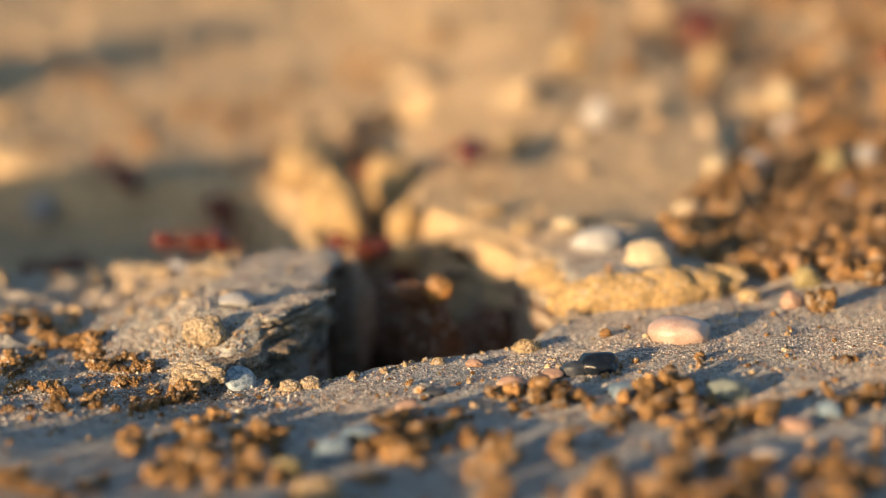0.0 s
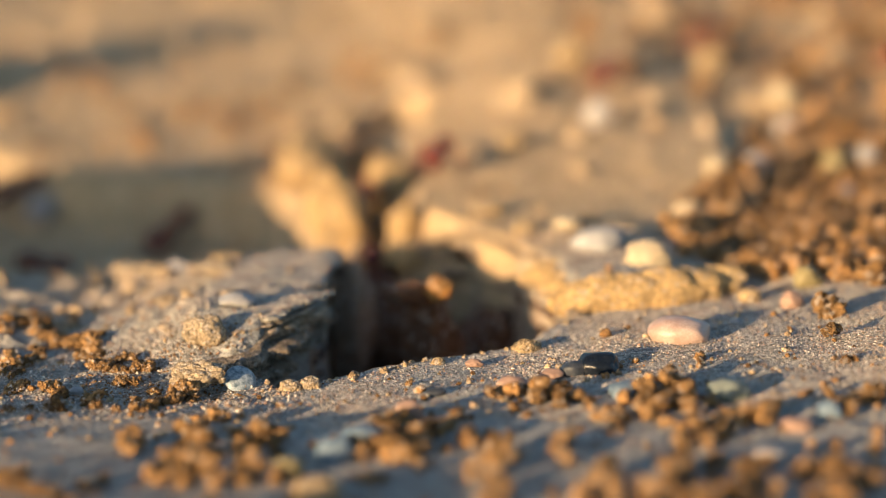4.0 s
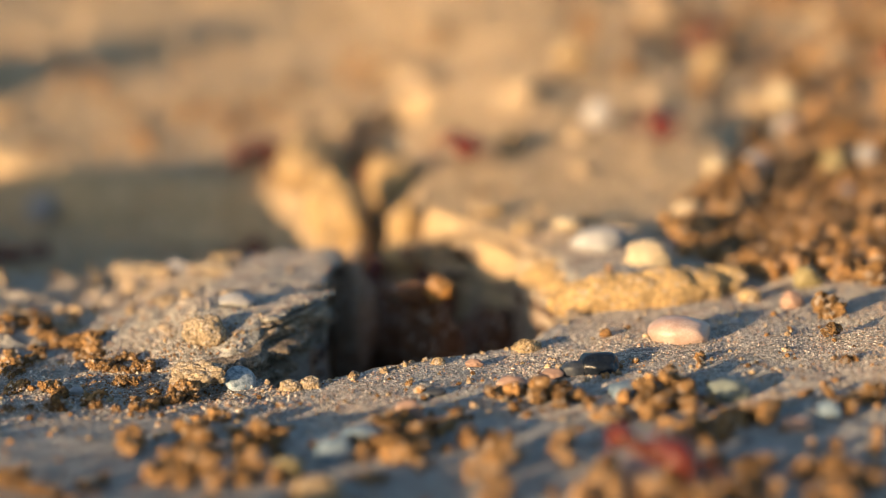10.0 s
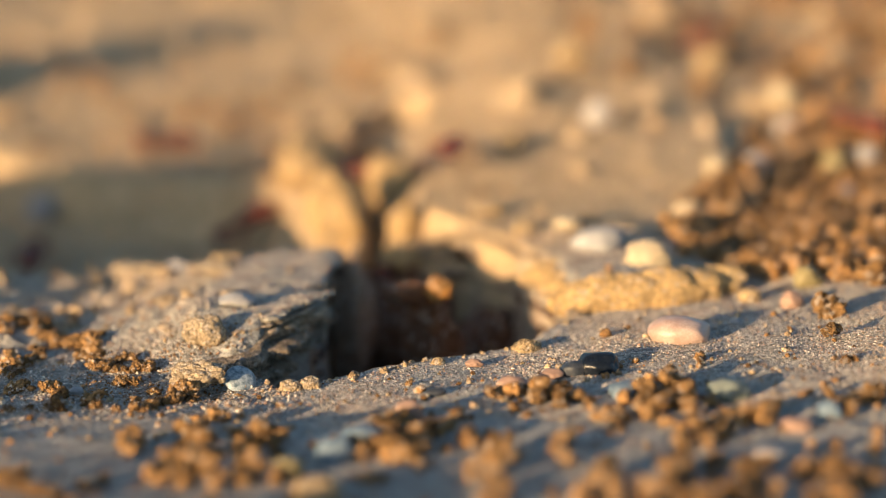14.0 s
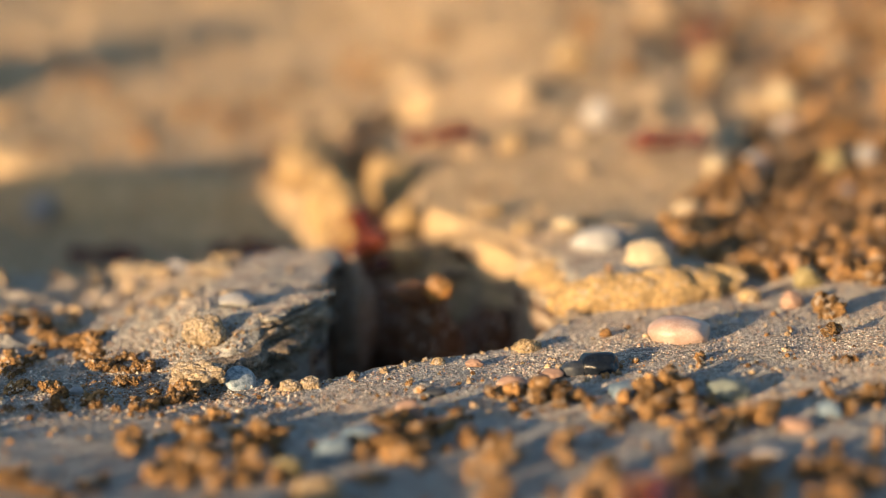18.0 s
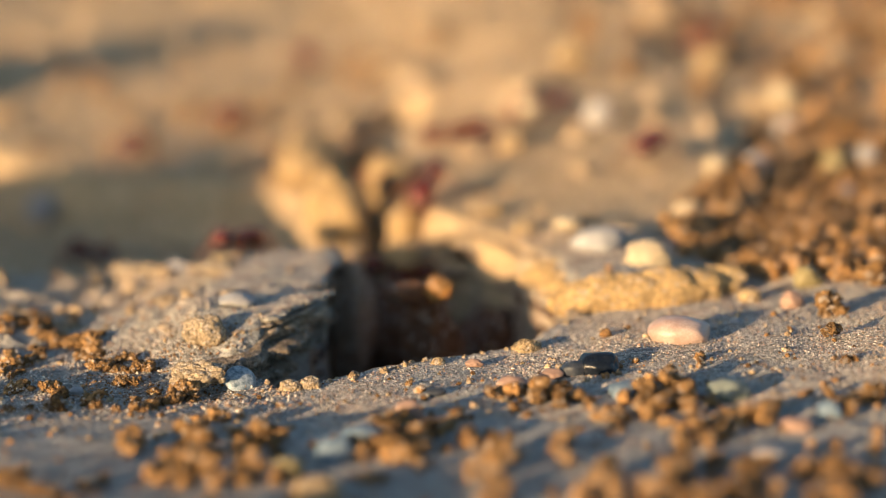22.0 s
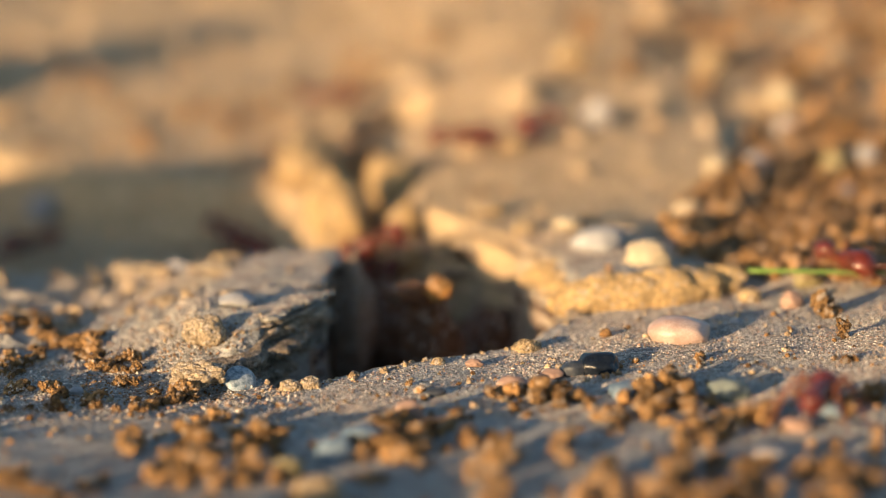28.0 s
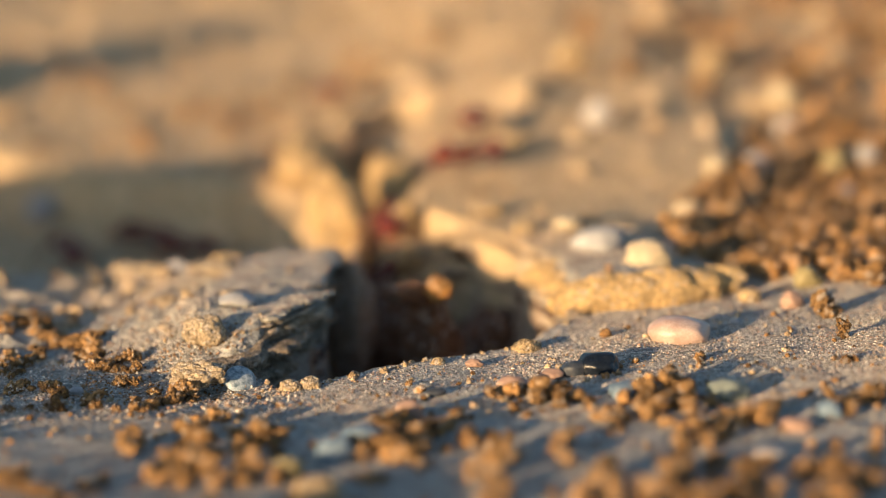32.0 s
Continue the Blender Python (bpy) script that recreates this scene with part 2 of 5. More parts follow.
# -- end of terrain


def spread(*runs):
    """Grid lines from runs of (start, end, step)."""
    return np.concatenate([np.arange(a, b, s) for a, b, s in runs])


def grid_lines(inner, first, last):
    out = np.geomspace(1, 30000, 34)
    return np.concatenate([first - out[::-1], inner, last + out])


def ground_sheet():
    xs = grid_lines(spread((-110, -37, 1.0), (-37, 37, 0.24), (37, 110, 1.0)), -111, 110)
    ys = grid_lines(spread((40, 128, 1.5), (128, 205, 0.22), (205, 260, 0.4), (260, 460, 1.0)), 38, 460)
    X, Y = np.meshgrid(xs, ys)
    Z = height(X, Y)
    verts = np.stack([X, Y, Z], -1).reshape(-1, 3) * MM
    rows, cols = X.shape
    k = np.arange(rows * cols).reshape(rows, cols)
    quads = np.stack([k[:-1, :-1], k[:-1, 1:], k[1:, 1:], k[1:, :-1]], -1).reshape(-1, 4)
    me = mesh_of("ground", verts, quads)
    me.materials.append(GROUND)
    me.materials.append(WALL)
    # under its crust the hole's side is browner earth
    deep = (inside(X, Y, PIT) + 0.5 * rough(X, Y, 2.0, 83, 2) > 0.5)[:-1, :-1].reshape(-1)
    me.polygons.foreach_set("material_index", deep.astype(np.int32))
    return me


def mesh_of(name, verts, faces, smooth=True):
    """A mesh from arrays of places and of faces with one number of corners."""
    me = bpy.data.meshes.new(name)
    n, c = faces.shape
    me.vertices.add(len(verts))
    me.vertices.foreach_set("co", np.ascontiguousarray(verts, np.float32).ravel())
    me.loops.add(n * c)
    me.loops.foreach_set("vertex_index", np.ascontiguousarray(faces, np.int32).ravel())
    me.polygons.add(n)
    me.polygons.foreach_set("loop_start", np.arange(0, n * c, c, dtype=np.int32))
    me.polygons.foreach_set("use_smooth", np.full(n, smooth))
    me.update(calc_edges=True)
    me.validate()
    return me


ground = tagged(new("ground", ground_sheet()), "dry sandy earth around a nest hole", "ground", kind="structure")


# ---------------------------------------------------------------- crumbs, pebbles, clods
def arrays(bm):
    bmesh.ops.triangulate(bm, faces=bm.faces)
    v = np.array([p.co for p in bm.verts])
    f = np.array([[p.index for p in q.verts] for q in bm.faces])
    bm.free()
    return v, f


def ball(fine):
    bm = bmesh.new()
    bmesh.ops.create_icosphere(bm, subdivisions=fine, radius=1.0)
    bm.verts.ensure_lookup_table()
    return arrays(bm)


def crumb_shape(seed, fine, knobs=2.3):
    """A crumb of earth about one unit across: an uneven lump of stuck granules."""
    v, f = ball(fine)
    r = random.Random(seed)
    shift = Vector((r.uniform(-9, 9), r.uniform(-9, 9), r.uniform(-9, 9)))
    stretch = np.array([r.uniform(0.8, 1.15), r.uniform(0.8, 1.15), r.uniform(0.7, 1.0)])
    out = np.empty_like(v)
    for i, p in enumerate(v):
        q = Vector(p)
        big = noise.noise(q * 1.3 + shift)
        knob = math.sqrt(max(0.0, 1 - (noise.voronoi(q * knobs + shift)[0][0] / 0.85) ** 2)) - 0.7
        small = math.sqrt(max(0.0, 1 - (noise.voronoi(q * knobs * 2.1 + shift)[0][0] / 0.85) ** 2)) - 0.7 if fine > 3 else 0.0
        out[i] = p * max(0.3, 1 + 0.6 * big + 0.48 * knob + 0.4 * small)
    return out * stretch * 0.5, f


def pebble_shape(seed, flat, angular):
    v, f = ball(4)
    r = random.Random(seed)
    shift = Vector((r.uniform(-9, 9), r.uniform(-9, 9), r.uniform(-9, 9)))
    out = np.empty_like(v)
    for i, p in enumerate(v):
        q = Vector(p)
        out[i] = p * (1 + 0.22 * noise.noise(q * 0.9 + shift) + angular * 0.25 * noise.noise(q * 2.2 + shift))
    cuts = [Vector((r.gauss(0, 1), r.gauss(0, 1), r.gauss(0, 0.7))).normalized() for _ in range(7)]
    for c in cuts:
        c = np.array(c)
        over = np.maximum(out @ c - (0.80 + 0.12 * (1 - angular)), 0)
        out -= over[:, None] * c * 0.8
    return out * np.array([1, r.uniform(0.7, 0.95), flat]) * 0.5, f


CRUMB_MESHES = []


GRANULES = [crumb_shape(500 + k, 2, 1.2) for k in range(6)]


def cluster_shape(seed):
    """A crumb one unit across: a few lobes of earth, thickly set with granules and pitted between."""
    r = random.Random(seed)
    vs, fs, base = [], [], 0
    cores = [(Vector((r.gauss(0, 0.2), r.gauss(0, 0.17), r.gauss(0, 0.11))), r.uniform(0.36, 0.56)) for _ in range(5)]
    pieces = [(c, d * 0.92, crumb_shape(seed * 31 + i, 3, 1.7)) for i, (c, d) in enumerate(cores)]
    for i in range(120):
        c, d = cores[i % 5]
        way = Vector((r.gauss(0, 1), r.gauss(0, 1), r.gauss(0, 1))).normalized() * d * r.uniform(0.44, 0.6)
        pieces.append((c + way, r.uniform(0.07, 0.21), GRANULES[i % 6]))
    for c, d, (v, f) in pieces:
        vs.append(v * d * 1.15 + np.array(c))
        fs.append(f + base)
        base += len(v)
    v = np.concatenate(vs)
    return v / np.ptp(v, axis=0).max() * 1.12, np.concatenate(fs)


for k in range(11):
    v, f = crumb_shape(40 + k, 5, 2.3 + 0.2 * (k % 4)) if k < 1 else cluster_shape(k)
    me = mesh_of("crumb", v * MM, f)
    me.materials.append(CRUMB)
    CRUMB_MESHES.append(me)


def stand(x, y, lift):
    return Vector((x * MM, y * MM, (float(height(np.array(float(x)), np.array(float(y)))) + lift) * MM))


def crumb(x, y, size, label="", lift=0.3):
    """One crumb of soil, size mm across, resting at (x, y)."""
    me = CRUMB_MESHES[random.randrange(2, 11) if size > 0.9 else random.randrange(6)]
    ob = tagged(new("soil_crumb", me), label or "brown crumb of granular soil on dry earth", "soil crumb", "loose soil crumbs")
    turn = Euler((random.uniform(-0.5, 0.5), random.uniform(-0.5, 0.5), random.uniform(0, 6.3))).to_quaternion()
    s = size * random.uniform(1.1, 1.3)
    ob.matrix_world = Matrix.LocRotScale(stand(x, y, lift * size), turn, (s * random.uniform(0.9, 1.3), s * random.uniform(0.85, 1.1), s * random.uniform(0.75, 1.0)))
    return ob


def pebble(x, y, wide, kind, label, flat=0.6, turn=0.0, angular=0.3, seed=0, sink=0.3, lift=0.0):
    """One pebble, wide mm across, bedded a little in the earth."""
    v, f = pebble_shape(seed * 13 + int(wide * 10), flat, angular)
    me = mesh_of("pebble", v * wide * MM, f)
    me.materials.append(STONES[kind])
    ob = tagged(new("pebble", me), label, "pebble", "pebbles on the earth")
    ob.matrix_world = Matrix.LocRotScale(stand(x, y, wide * flat * (0.5 - sink) + lift), Euler((0, 0, radians(turn))).to_quaternion(), None)
    return ob


def shell(x, y, wide, turn, lean):
    """A small bluish white shell, a shallow dome with growth lines."""
    n, rings = 96, 14
    verts, faces = [(0, 0, 0.16)], []
    for k in range(1, rings + 1):
        for i in range(n):
            a = 2 * math.pi * i / n
            q = k / rings
            r = q * (1 + 0.10 * math.cos(a - 0.6))
            z = 0.16 * math.sqrt(max(0, 1 - 0.95 * q * q)) + 0.005 * math.sin(q * 44 + 2 * a)
            verts.append((0.5 * r * math.cos(a), 0.5 * r * math.sin(a), z))
    low = len(verts)
    for i in range(n):
        a = 2 * math.pi * i / n
        verts.append((0.49 * math.cos(a), 0.49 * math.sin(a), 0.01))
    for i in range(n):
        j = (i + 1) % n
        faces.append((0, 1 + i, 1 + j))
        for k in range(rings):
            p, q = 1 + k * n, 1 + (k + 1) * n
            faces += [(p + i, q + i, q + j), (p + i, q + j, p + j)]
    me = mesh_of("shell", np.array(verts) * wide * MM, np.array(faces))
    me.materials.append(STONES["shell"])
    ob = tagged(new("shell", me), "bluish white shell with fine growth lines under the crust", "shell")
    ob.matrix_world = Matrix.Translation(stand(x, y, wide * 0.12)) @ pose(0, 0, 0, lean, 0, turn)


# crumbs on the slab
for x, y, size in [
        (-31.3, 175.7, 1.4), (-32.1, 176.7, 1.2), (-30.1, 176.7, 1.4), (-29.2, 175.3, 1.2), (-30.7, 181.9, 1.0), (-29.4, 180.4, 1.2), (-28.4, 176.8, 1.2), (-27.9, 174.8, 1.2), (-27.4, 175.2, 1.4),
        (-26.9, 172.8, 1.2), (-26.1, 172.2, 1.1), (-27.5, 173.3, 1.0), (-25.2, 171.7, 1.6), (-24.4, 170.5, 1.4), (-24.6, 167.9, 1.1), (-23.5, 167.4, 1.0), (-23.4, 165.3, 0.9), (-22.7, 164.3, 0.8),
        (-28.8, 172.4, 0.8), (-28.1, 169.2, 1.0), (-28.4, 167.5, 1.1), (-27.7, 168.3, 0.9), (-30.0, 168.1, 1.3), (-29.5, 166.6, 1.1), (-29.9, 164.8, 1.1), (-28.4, 164.2, 0.7), (-28.8, 163.1, 0.7),
        (-22.4, 165.1, 0.7), (-21.8, 165.7, 0.8), (-21.2, 165.9, 0.9), (-20.6, 163.9, 0.9), (-21.9, 164.0, 0.7), (-21.2, 163.9, 0.7), (-19.0, 159.8, 0.9),
        (-21.0, 161.4, 0.9), (-20.3, 161.4, 0.8), (-21.3, 161.0, 0.7), (-18.4, 157.0, 0.9), (-18.0, 157.6, 0.7), (-18.8, 156.2, 0.9), (-18.4, 156.5, 0.7), (-28.1, 160.3, 1.1), (-27.6, 160.7, 0.9),
        (-25.9, 159.2, 1.0), (-25.4, 159.2, 1.0), (-24.7, 158.1, 0.9), (-24.8, 155.2, 1.1), (-24.1, 154.4, 1.0), (-22.6, 156.9, 1.0), (-22.2, 155.3, 1.0), (-22.9, 156.2, 0.5), (-19.7, 154.8, 0.9),
        (-18.7, 155.8, 0.8), (-19.0, 154.8, 0.6), (-27.5, 154.3, 0.7), (-20.7, 154.7, 0.5), (-16.7, 158.6, 1.3), (-17.2, 157.2, 1.1), (-16.0, 157.9, 0.9), (-17.6, 157.1, 0.8)]:
    crumb(x, y, size, 'brown granular soil crumb on the crusted slab')
# crumbs in front of the hole
for x, y, size in [
        (-15.0, 145.7, 1.7), (-13.9, 142.4, 1.5), (-15.0, 140.8, 1.6), (-13.9, 138.0, 1.6), (-15.4, 136.9, 1.4), (-16.0, 136.0, 1.3), (-14.3, 135.1, 1.4), (-12.5, 134.1, 1.2), (-11.3, 141.4, 1.3),
        (-10.6, 138.0, 1.4), (-11.0, 135.4, 1.3), (-10.5, 144.7, 1.3), (-9.7, 145.2, 1.3), (-11.4, 147.7, 1.1), (-11.9, 144.7, 1.1), (-9.8, 141.3, 1.0), (-9.0, 135.5, 1.1), (-7.5, 132.5, 1.5),
        (-14.0, 151.9, 1.2), (-18.3, 145.0, 1.5), (-18.5, 143.1, 1.3), (-23.9, 134.7, 1.3), (-22.4, 133.2, 1.2), (-21.0, 132.2, 1.0), (-24.8, 136.8, 1.1), (-19.8, 134.3, 0.9), (-19.2, 136.5, 0.7),
        (-2.8, 146.2, 1.5), (-2.2, 147.3, 1.3), (-3.5, 145.0, 1.5), (-3.9, 142.7, 1.2), (-4.7, 140.2, 1.3), (-3.6, 141.6, 1.3), (-1.8, 142.4, 1.5), (-0.8, 143.9, 1.3), (-1.2, 140.9, 1.3),
        (-2.6, 139.3, 1.6), (-1.4, 139.2, 1.3), (-4.2, 134.8, 1.1), (1.9, 142.5, 1.2), (2.9, 142.9, 0.8), (1.0, 142.7, 0.6), (3.4, 139.7, 1.3), (3.9, 138.6, 1.1), (2.4, 135.0, 1.7),
        (3.0, 132.3, 1.2), (1.8, 136.8, 1.1), (3.1, 153.1, 1.2), (3.6, 154.2, 0.8), (6.0, 151.0, 1.7), (6.7, 152.0, 1.4), (7.1, 149.8, 1.1), (5.7, 154.1, 1.0), (8.3, 151.3, 1.2),
        (8.9, 150.1, 1.0), (9.4, 145.5, 1.1), (8.0, 152.4, 1.0), (10.6, 145.3, 1.1), (10.2, 144.4, 1.0), (10.0, 146.6, 0.9)]:
    crumb(x, y, size, 'rough orange-brown soil crumb on grey earth')
    if size >= 1.3:
        crumb(x + random.uniform(-0.5, 0.5), y + random.uniform(-0.2, 0.9), size * random.uniform(0.6, 0.85), 'rough soil crumb stuck on top of others', 0.8)
# looser clumps towards the heap
for x, y, size in [
        (12.6, 148.6, 1.5), (13.5, 151.1, 1.6), (14.4, 153.0, 1.4), (14.6, 149.6, 1.7), (15.2, 152.3, 1.2), (12.7, 145.6, 1.4), (13.2, 143.8, 1.0), (12.4, 150.3, 1.4), (11.9, 146.5, 1.2),
        (13.9, 148.3, 1.5), (14.8, 146.0, 1.3), (16.3, 148.3, 1.1), (14.6, 140.8, 1.5), (15.1, 139.3, 1.3), (13.8, 139.0, 1.3), (16.1, 142.5, 1.2), (16.8, 143.0, 1.3), (17.5, 143.6, 1.3),
        (18.0, 144.4, 1.1), (16.4, 141.2, 1.1), (19.0, 143.6, 1.5), (19.8, 146.2, 1.0), (23.9, 146.4, 1.2), (23.6, 148.6, 1.0), (24.0, 144.5, 1.2), (25.1, 147.2, 1.1), (26.0, 146.9, 1.3),
        (26.0, 148.7, 1.0), (17.1, 132.3, 1.5), (16.2, 130.0, 1.6), (15.2, 128.6, 1.3), (17.8, 129.9, 1.2), (21.6, 133.1, 1.5), (20.7, 131.4, 1.2), (22.0, 129.9, 1.2), (8.6, 133.5, 1.7),
        (9.3, 129.8, 1.7), (11.0, 129.4, 1.6), (12.8, 132.6, 1.7), (11.9, 128.4, 1.4), (6.9, 137.4, 1.4), (6.9, 140.9, 1.3), (13.7, 128.5, 1.3), (19.5, 132.0, 1.0), (23.3, 130.6, 1.2)]:
    crumb(x, y, size, 'rough orange-brown soil crumb in a loose clump')
    if size >= 1.3:
        crumb(x + random.uniform(-0.5, 0.5), y + random.uniform(-0.2, 0.9), size * random.uniform(0.6, 0.85), 'rough soil crumb stuck on top of others', 0.8)
# larger crumbs of the heap
for x, y, size in [
        (25.0, 186.1, 1.7), (29.2, 180.1, 1.4), (31.3, 178.2, 1.9), (22.7, 202.5, 1.9), (24.3, 194.6, 1.7), (27.2, 193.2, 1.8), (29.0, 193.4, 1.5), (32.2, 192.3, 2.1), (22.3, 192.7, 1.4), (20.2, 193.2, 1.4), (28.7, 185.3, 1.5), (23.9, 187.5, 1.2)]:
    crumb(x, y, size, 'larger brown crumb at the crumb heap')
for x, y, size in [(18.3, 192.8, 1.6), (19.7, 192.6, 1.5), (21.5, 193.8, 1.6), (18.4, 187.0, 1.2), (20.0, 187.9, 1.4), (21.8, 188.0, 1.3), (17.7, 195.5, 1.5), (19.2, 190.0, 1.2), (20.8, 190.5, 1.5), (22.6, 190.3, 1.4), (19.0, 196.0, 1.7)]:
    crumb(x, y, size, 'brown granular crumb at the corner of the crumb heap', 0.5)
# crumbs along the front of the heap
picked = random.Random(12)
for k in range(75):
    x, back = 19.5 + 19 * picked.random(), 16 * picked.random() ** 1.4
    crumb(x, 184.5 - 0.22 * (x - 22) + max(0, 22 - x) * 1.6 + back, picked.uniform(0.9, 1.7), 'brown granular crumb at the front of the crumb heap')
# pebbles
pebble(15.9, 165.3, 4.3, 'pink', 'smooth rounded pink pebble on sandy earth', 0.5, 0, -0.1, 14)
pebble(10.1, 158.8, 3.0, 'slate', 'glossy dark slate pebble on the earth', 0.62, 10, -0.4, 2)
# separate mesh added for the slate pebble's blue-grey left shoulder
pebble(8.6, 158.5, 2.3, 'steel', 'blue-grey left shoulder of the dark slate pebble', 0.57, 20, 0.3, 3)
pebble(24.6, 173.5, 1.8, 'dusty', 'small angular pink stone chip', 0.91, 20, 0.8, 4)
pebble(15.1, 182.0, 3.5, 'cream', 'pale cream pebble on the raised crust', 0.72, 0, 0.3, 17)
pebble(12.0, 188.5, 4.4, 'white', 'flat whitish pebble on the crust', 0.53, 5, 0.5, 6)
pebble(26.6, 179.7, 2.3, 'yellow', 'yellowish stone beside the crumb heap', 0.87, 30, 0.9, 7)
pebble(20.0, 202.5, 2.5, 'cream', 'cream pebble on sunlit dry earth', 0.95, 0, 0.4, 8)
pebble(9.9, 196.9, 2.5, 'cream', 'pale cream pebble on the crust', 0.61, 0, 0.4, 9)
pebble(6.5, 196.4, 1.9, 'tan', 'tan pebble on the crust', 0.90, 0, 0.5, 10)
pebble(-21.0, 195.2, 2.2, 'grey', 'grey pebble on the crusted slab', 0.77, 0, 0.4, 11)
pebble(-17.2, 190.5, 2.0, 'tan', 'pale tan stone on the slab', 0.91, 0, 0.5, 12)
pebble(-23.0, 197.0, 1.4, 'tan', 'small tan lump on the slab', 0.71, 0, 0.6, 13)
pebble(-6.3, 139.9, 2.3, 'blue', 'smooth blue-grey pebble among crumbs', 0.94, 0, 0.3, 31)
pebble(-4.8, 144.2, 2.2, 'blue', 'flat blue-grey stone flake on earth', 0.62, 15, 0.4, 32)
pebble(-0.5, 154.9, 1.3, 'steel', 'dull blue-grey pebble half sunk in earth', 0.49, 0, 0.4, 33)
pebble(-2.1, 148.9, 2.0, 'dusty', 'pinkish stone among the crumbs', 0.88, 0, 0.6, 34)
pebble(-8.7, 136.6, 1.8, 'yellow', 'rounded yellow stone among soil crumbs', 1.00, 0, 0.3, 35)
pebble(4.4, 155.5, 2.1, 'dusty', 'flat pink stone chip on earth', 0.61, 0, 0.5, 36)
pebble(7.0, 157.8, 1.7, 'dusty', 'thin pink stone chip beside the dark pebble', 0.51, 0, 0.5, 37)
pebble(11.5, 152.1, 2.6, 'blue', 'whitish blue pebble among soil crumbs', 0.49, 0, 0.4, 38)
# shade on the ground, modelled as a flat stone of its colour
pebble(17.6, 149.9, 2.7, 'green', 'flat stone standing for greenish grey shade', 0.65, 0, 0.5, 39)
pebble(22.9, 144.2, 1.6, 'blue', 'small smooth blue-grey pebble among crumbs', 0.92, 0, 0.4, 40)
pebble(18.4, 137.0, 2.0, 'grey', 'dusty lilac grey stone among crumbs', 0.4, 0, 0.4, 41)
pebble(20.7, 142.1, 2.2, 'dusty', 'elongated pink stone flake among crumbs', 0.46, -35, 0.7, 42)
pebble(-6.7, 130.8, 2.8, 'tan', 'broad tan stone among soil crumbs', 0.78, 0, 0.5, 43)
pebble(2.1, 162.3, 1.2, 'dusty', 'tiny pink stone chip on the rim', 0.55, 0, 0.6, 44)
pebble(-0.3, 163.3, 1.0, 'tan', 'tiny tan stone on the rim', 0.63, 0, 0.6, 45)
pebble(5.7, 165.8, 2.0, 'tan', 'tan lump of crust at the edge of the hole', 0.54, 0, 0.9, 46)
pebble(21.9, 176.4, 1.7, 'tan', 'pale tan chip on the earth', 0.82, 0, 0.8, 47)
pebble(-23.9, 159.3, 1.0, 'white', 'tiny white chip among the crumbs', 0.72, 0, 0.5, 48)
pebble(26.9, 149.7, 1.1, 'blue', 'small bluish pebble on grey earth', 0.78, 0, 0.4, 49)
pebble(20.2, 169.0, 0.9, 'white', 'thin white stone chip on sand', 0.53, 0, 0.4, 50)
pebble(33.6, 246.3, 2.9, 'cream', 'round cream pebble on sunlit dry earth', 1.00, 0, 0.2, 61, 0.05)
pebble(34.7, 220.1, 2.5, 'yellow', 'round yellow pebble on sunlit dry earth', 1.00, 0, 0.2, 62, 0.05)
pebble(27.1, 217.1, 2.8, 'grey', 'pale grey pebble among brown soil crumbs', 0.92, 0, 0.3, 63, 0.05)
pebble(23.6, 214.3, 2.3, 'cream', 'pale cream pebble among brown soil crumbs', 0.87, 0, 0.3, 64, 0.05)
pebble(27.5, 258.1, 3.4, 'tan', 'tan pebble lying on dry earth', 1.00, 0, 0.3, 65, 0.05)
pebble(14.6, 233.9, 3.0, 'grey', 'pale grey pebble lying on dry earth', 1.00, 0, 0.3, 66, 0.05)
pebble(13.2, 257.9, 3.7, 'tan', 'tan stone lying on dry earth', 0.98, 0, 0.3, 67, 0.05)
pebble(37.9, 221.7, 2.0, 'white', 'whitish pebble among brown soil crumbs', 1.00, 0, 0.3, 68, 0.05)
pebble(32.2, 233.0, 2.5, 'grey', 'grey pebble among brown soil crumbs', 0.92, 0, 0.3, 69, 0.05)
pebble(34.2, 212.3, 2.9, 'grey', 'flat grey pebble in the crumb heap', 0.51, 0, 0.4, 70, 0.05)
pebble(6.3, 227.4, 2.7, 'tan', 'tan pebble on the earthen crust', 0.80, 0, 0.4, 71, 0.05)
pebble(-39.1, 241.4, 3.2, 'grey', 'grey pebble in the shaded hollow', 1.00, 0, 0.3, 72, 0.05)
pebble(3.6, 205.4, 2.9, 'tan', 'pale tan stone on the crust', 0.43, 0, 0.4, 73, 0.05)
pebble(-14.4, 172.2, 2.7, 'white', 'bluish white pebble on the slab', 0.4, 10, 0.6, 91, 0.3, 0.12)
shell(-13.4, 160.8, 2.1, 25, 46)


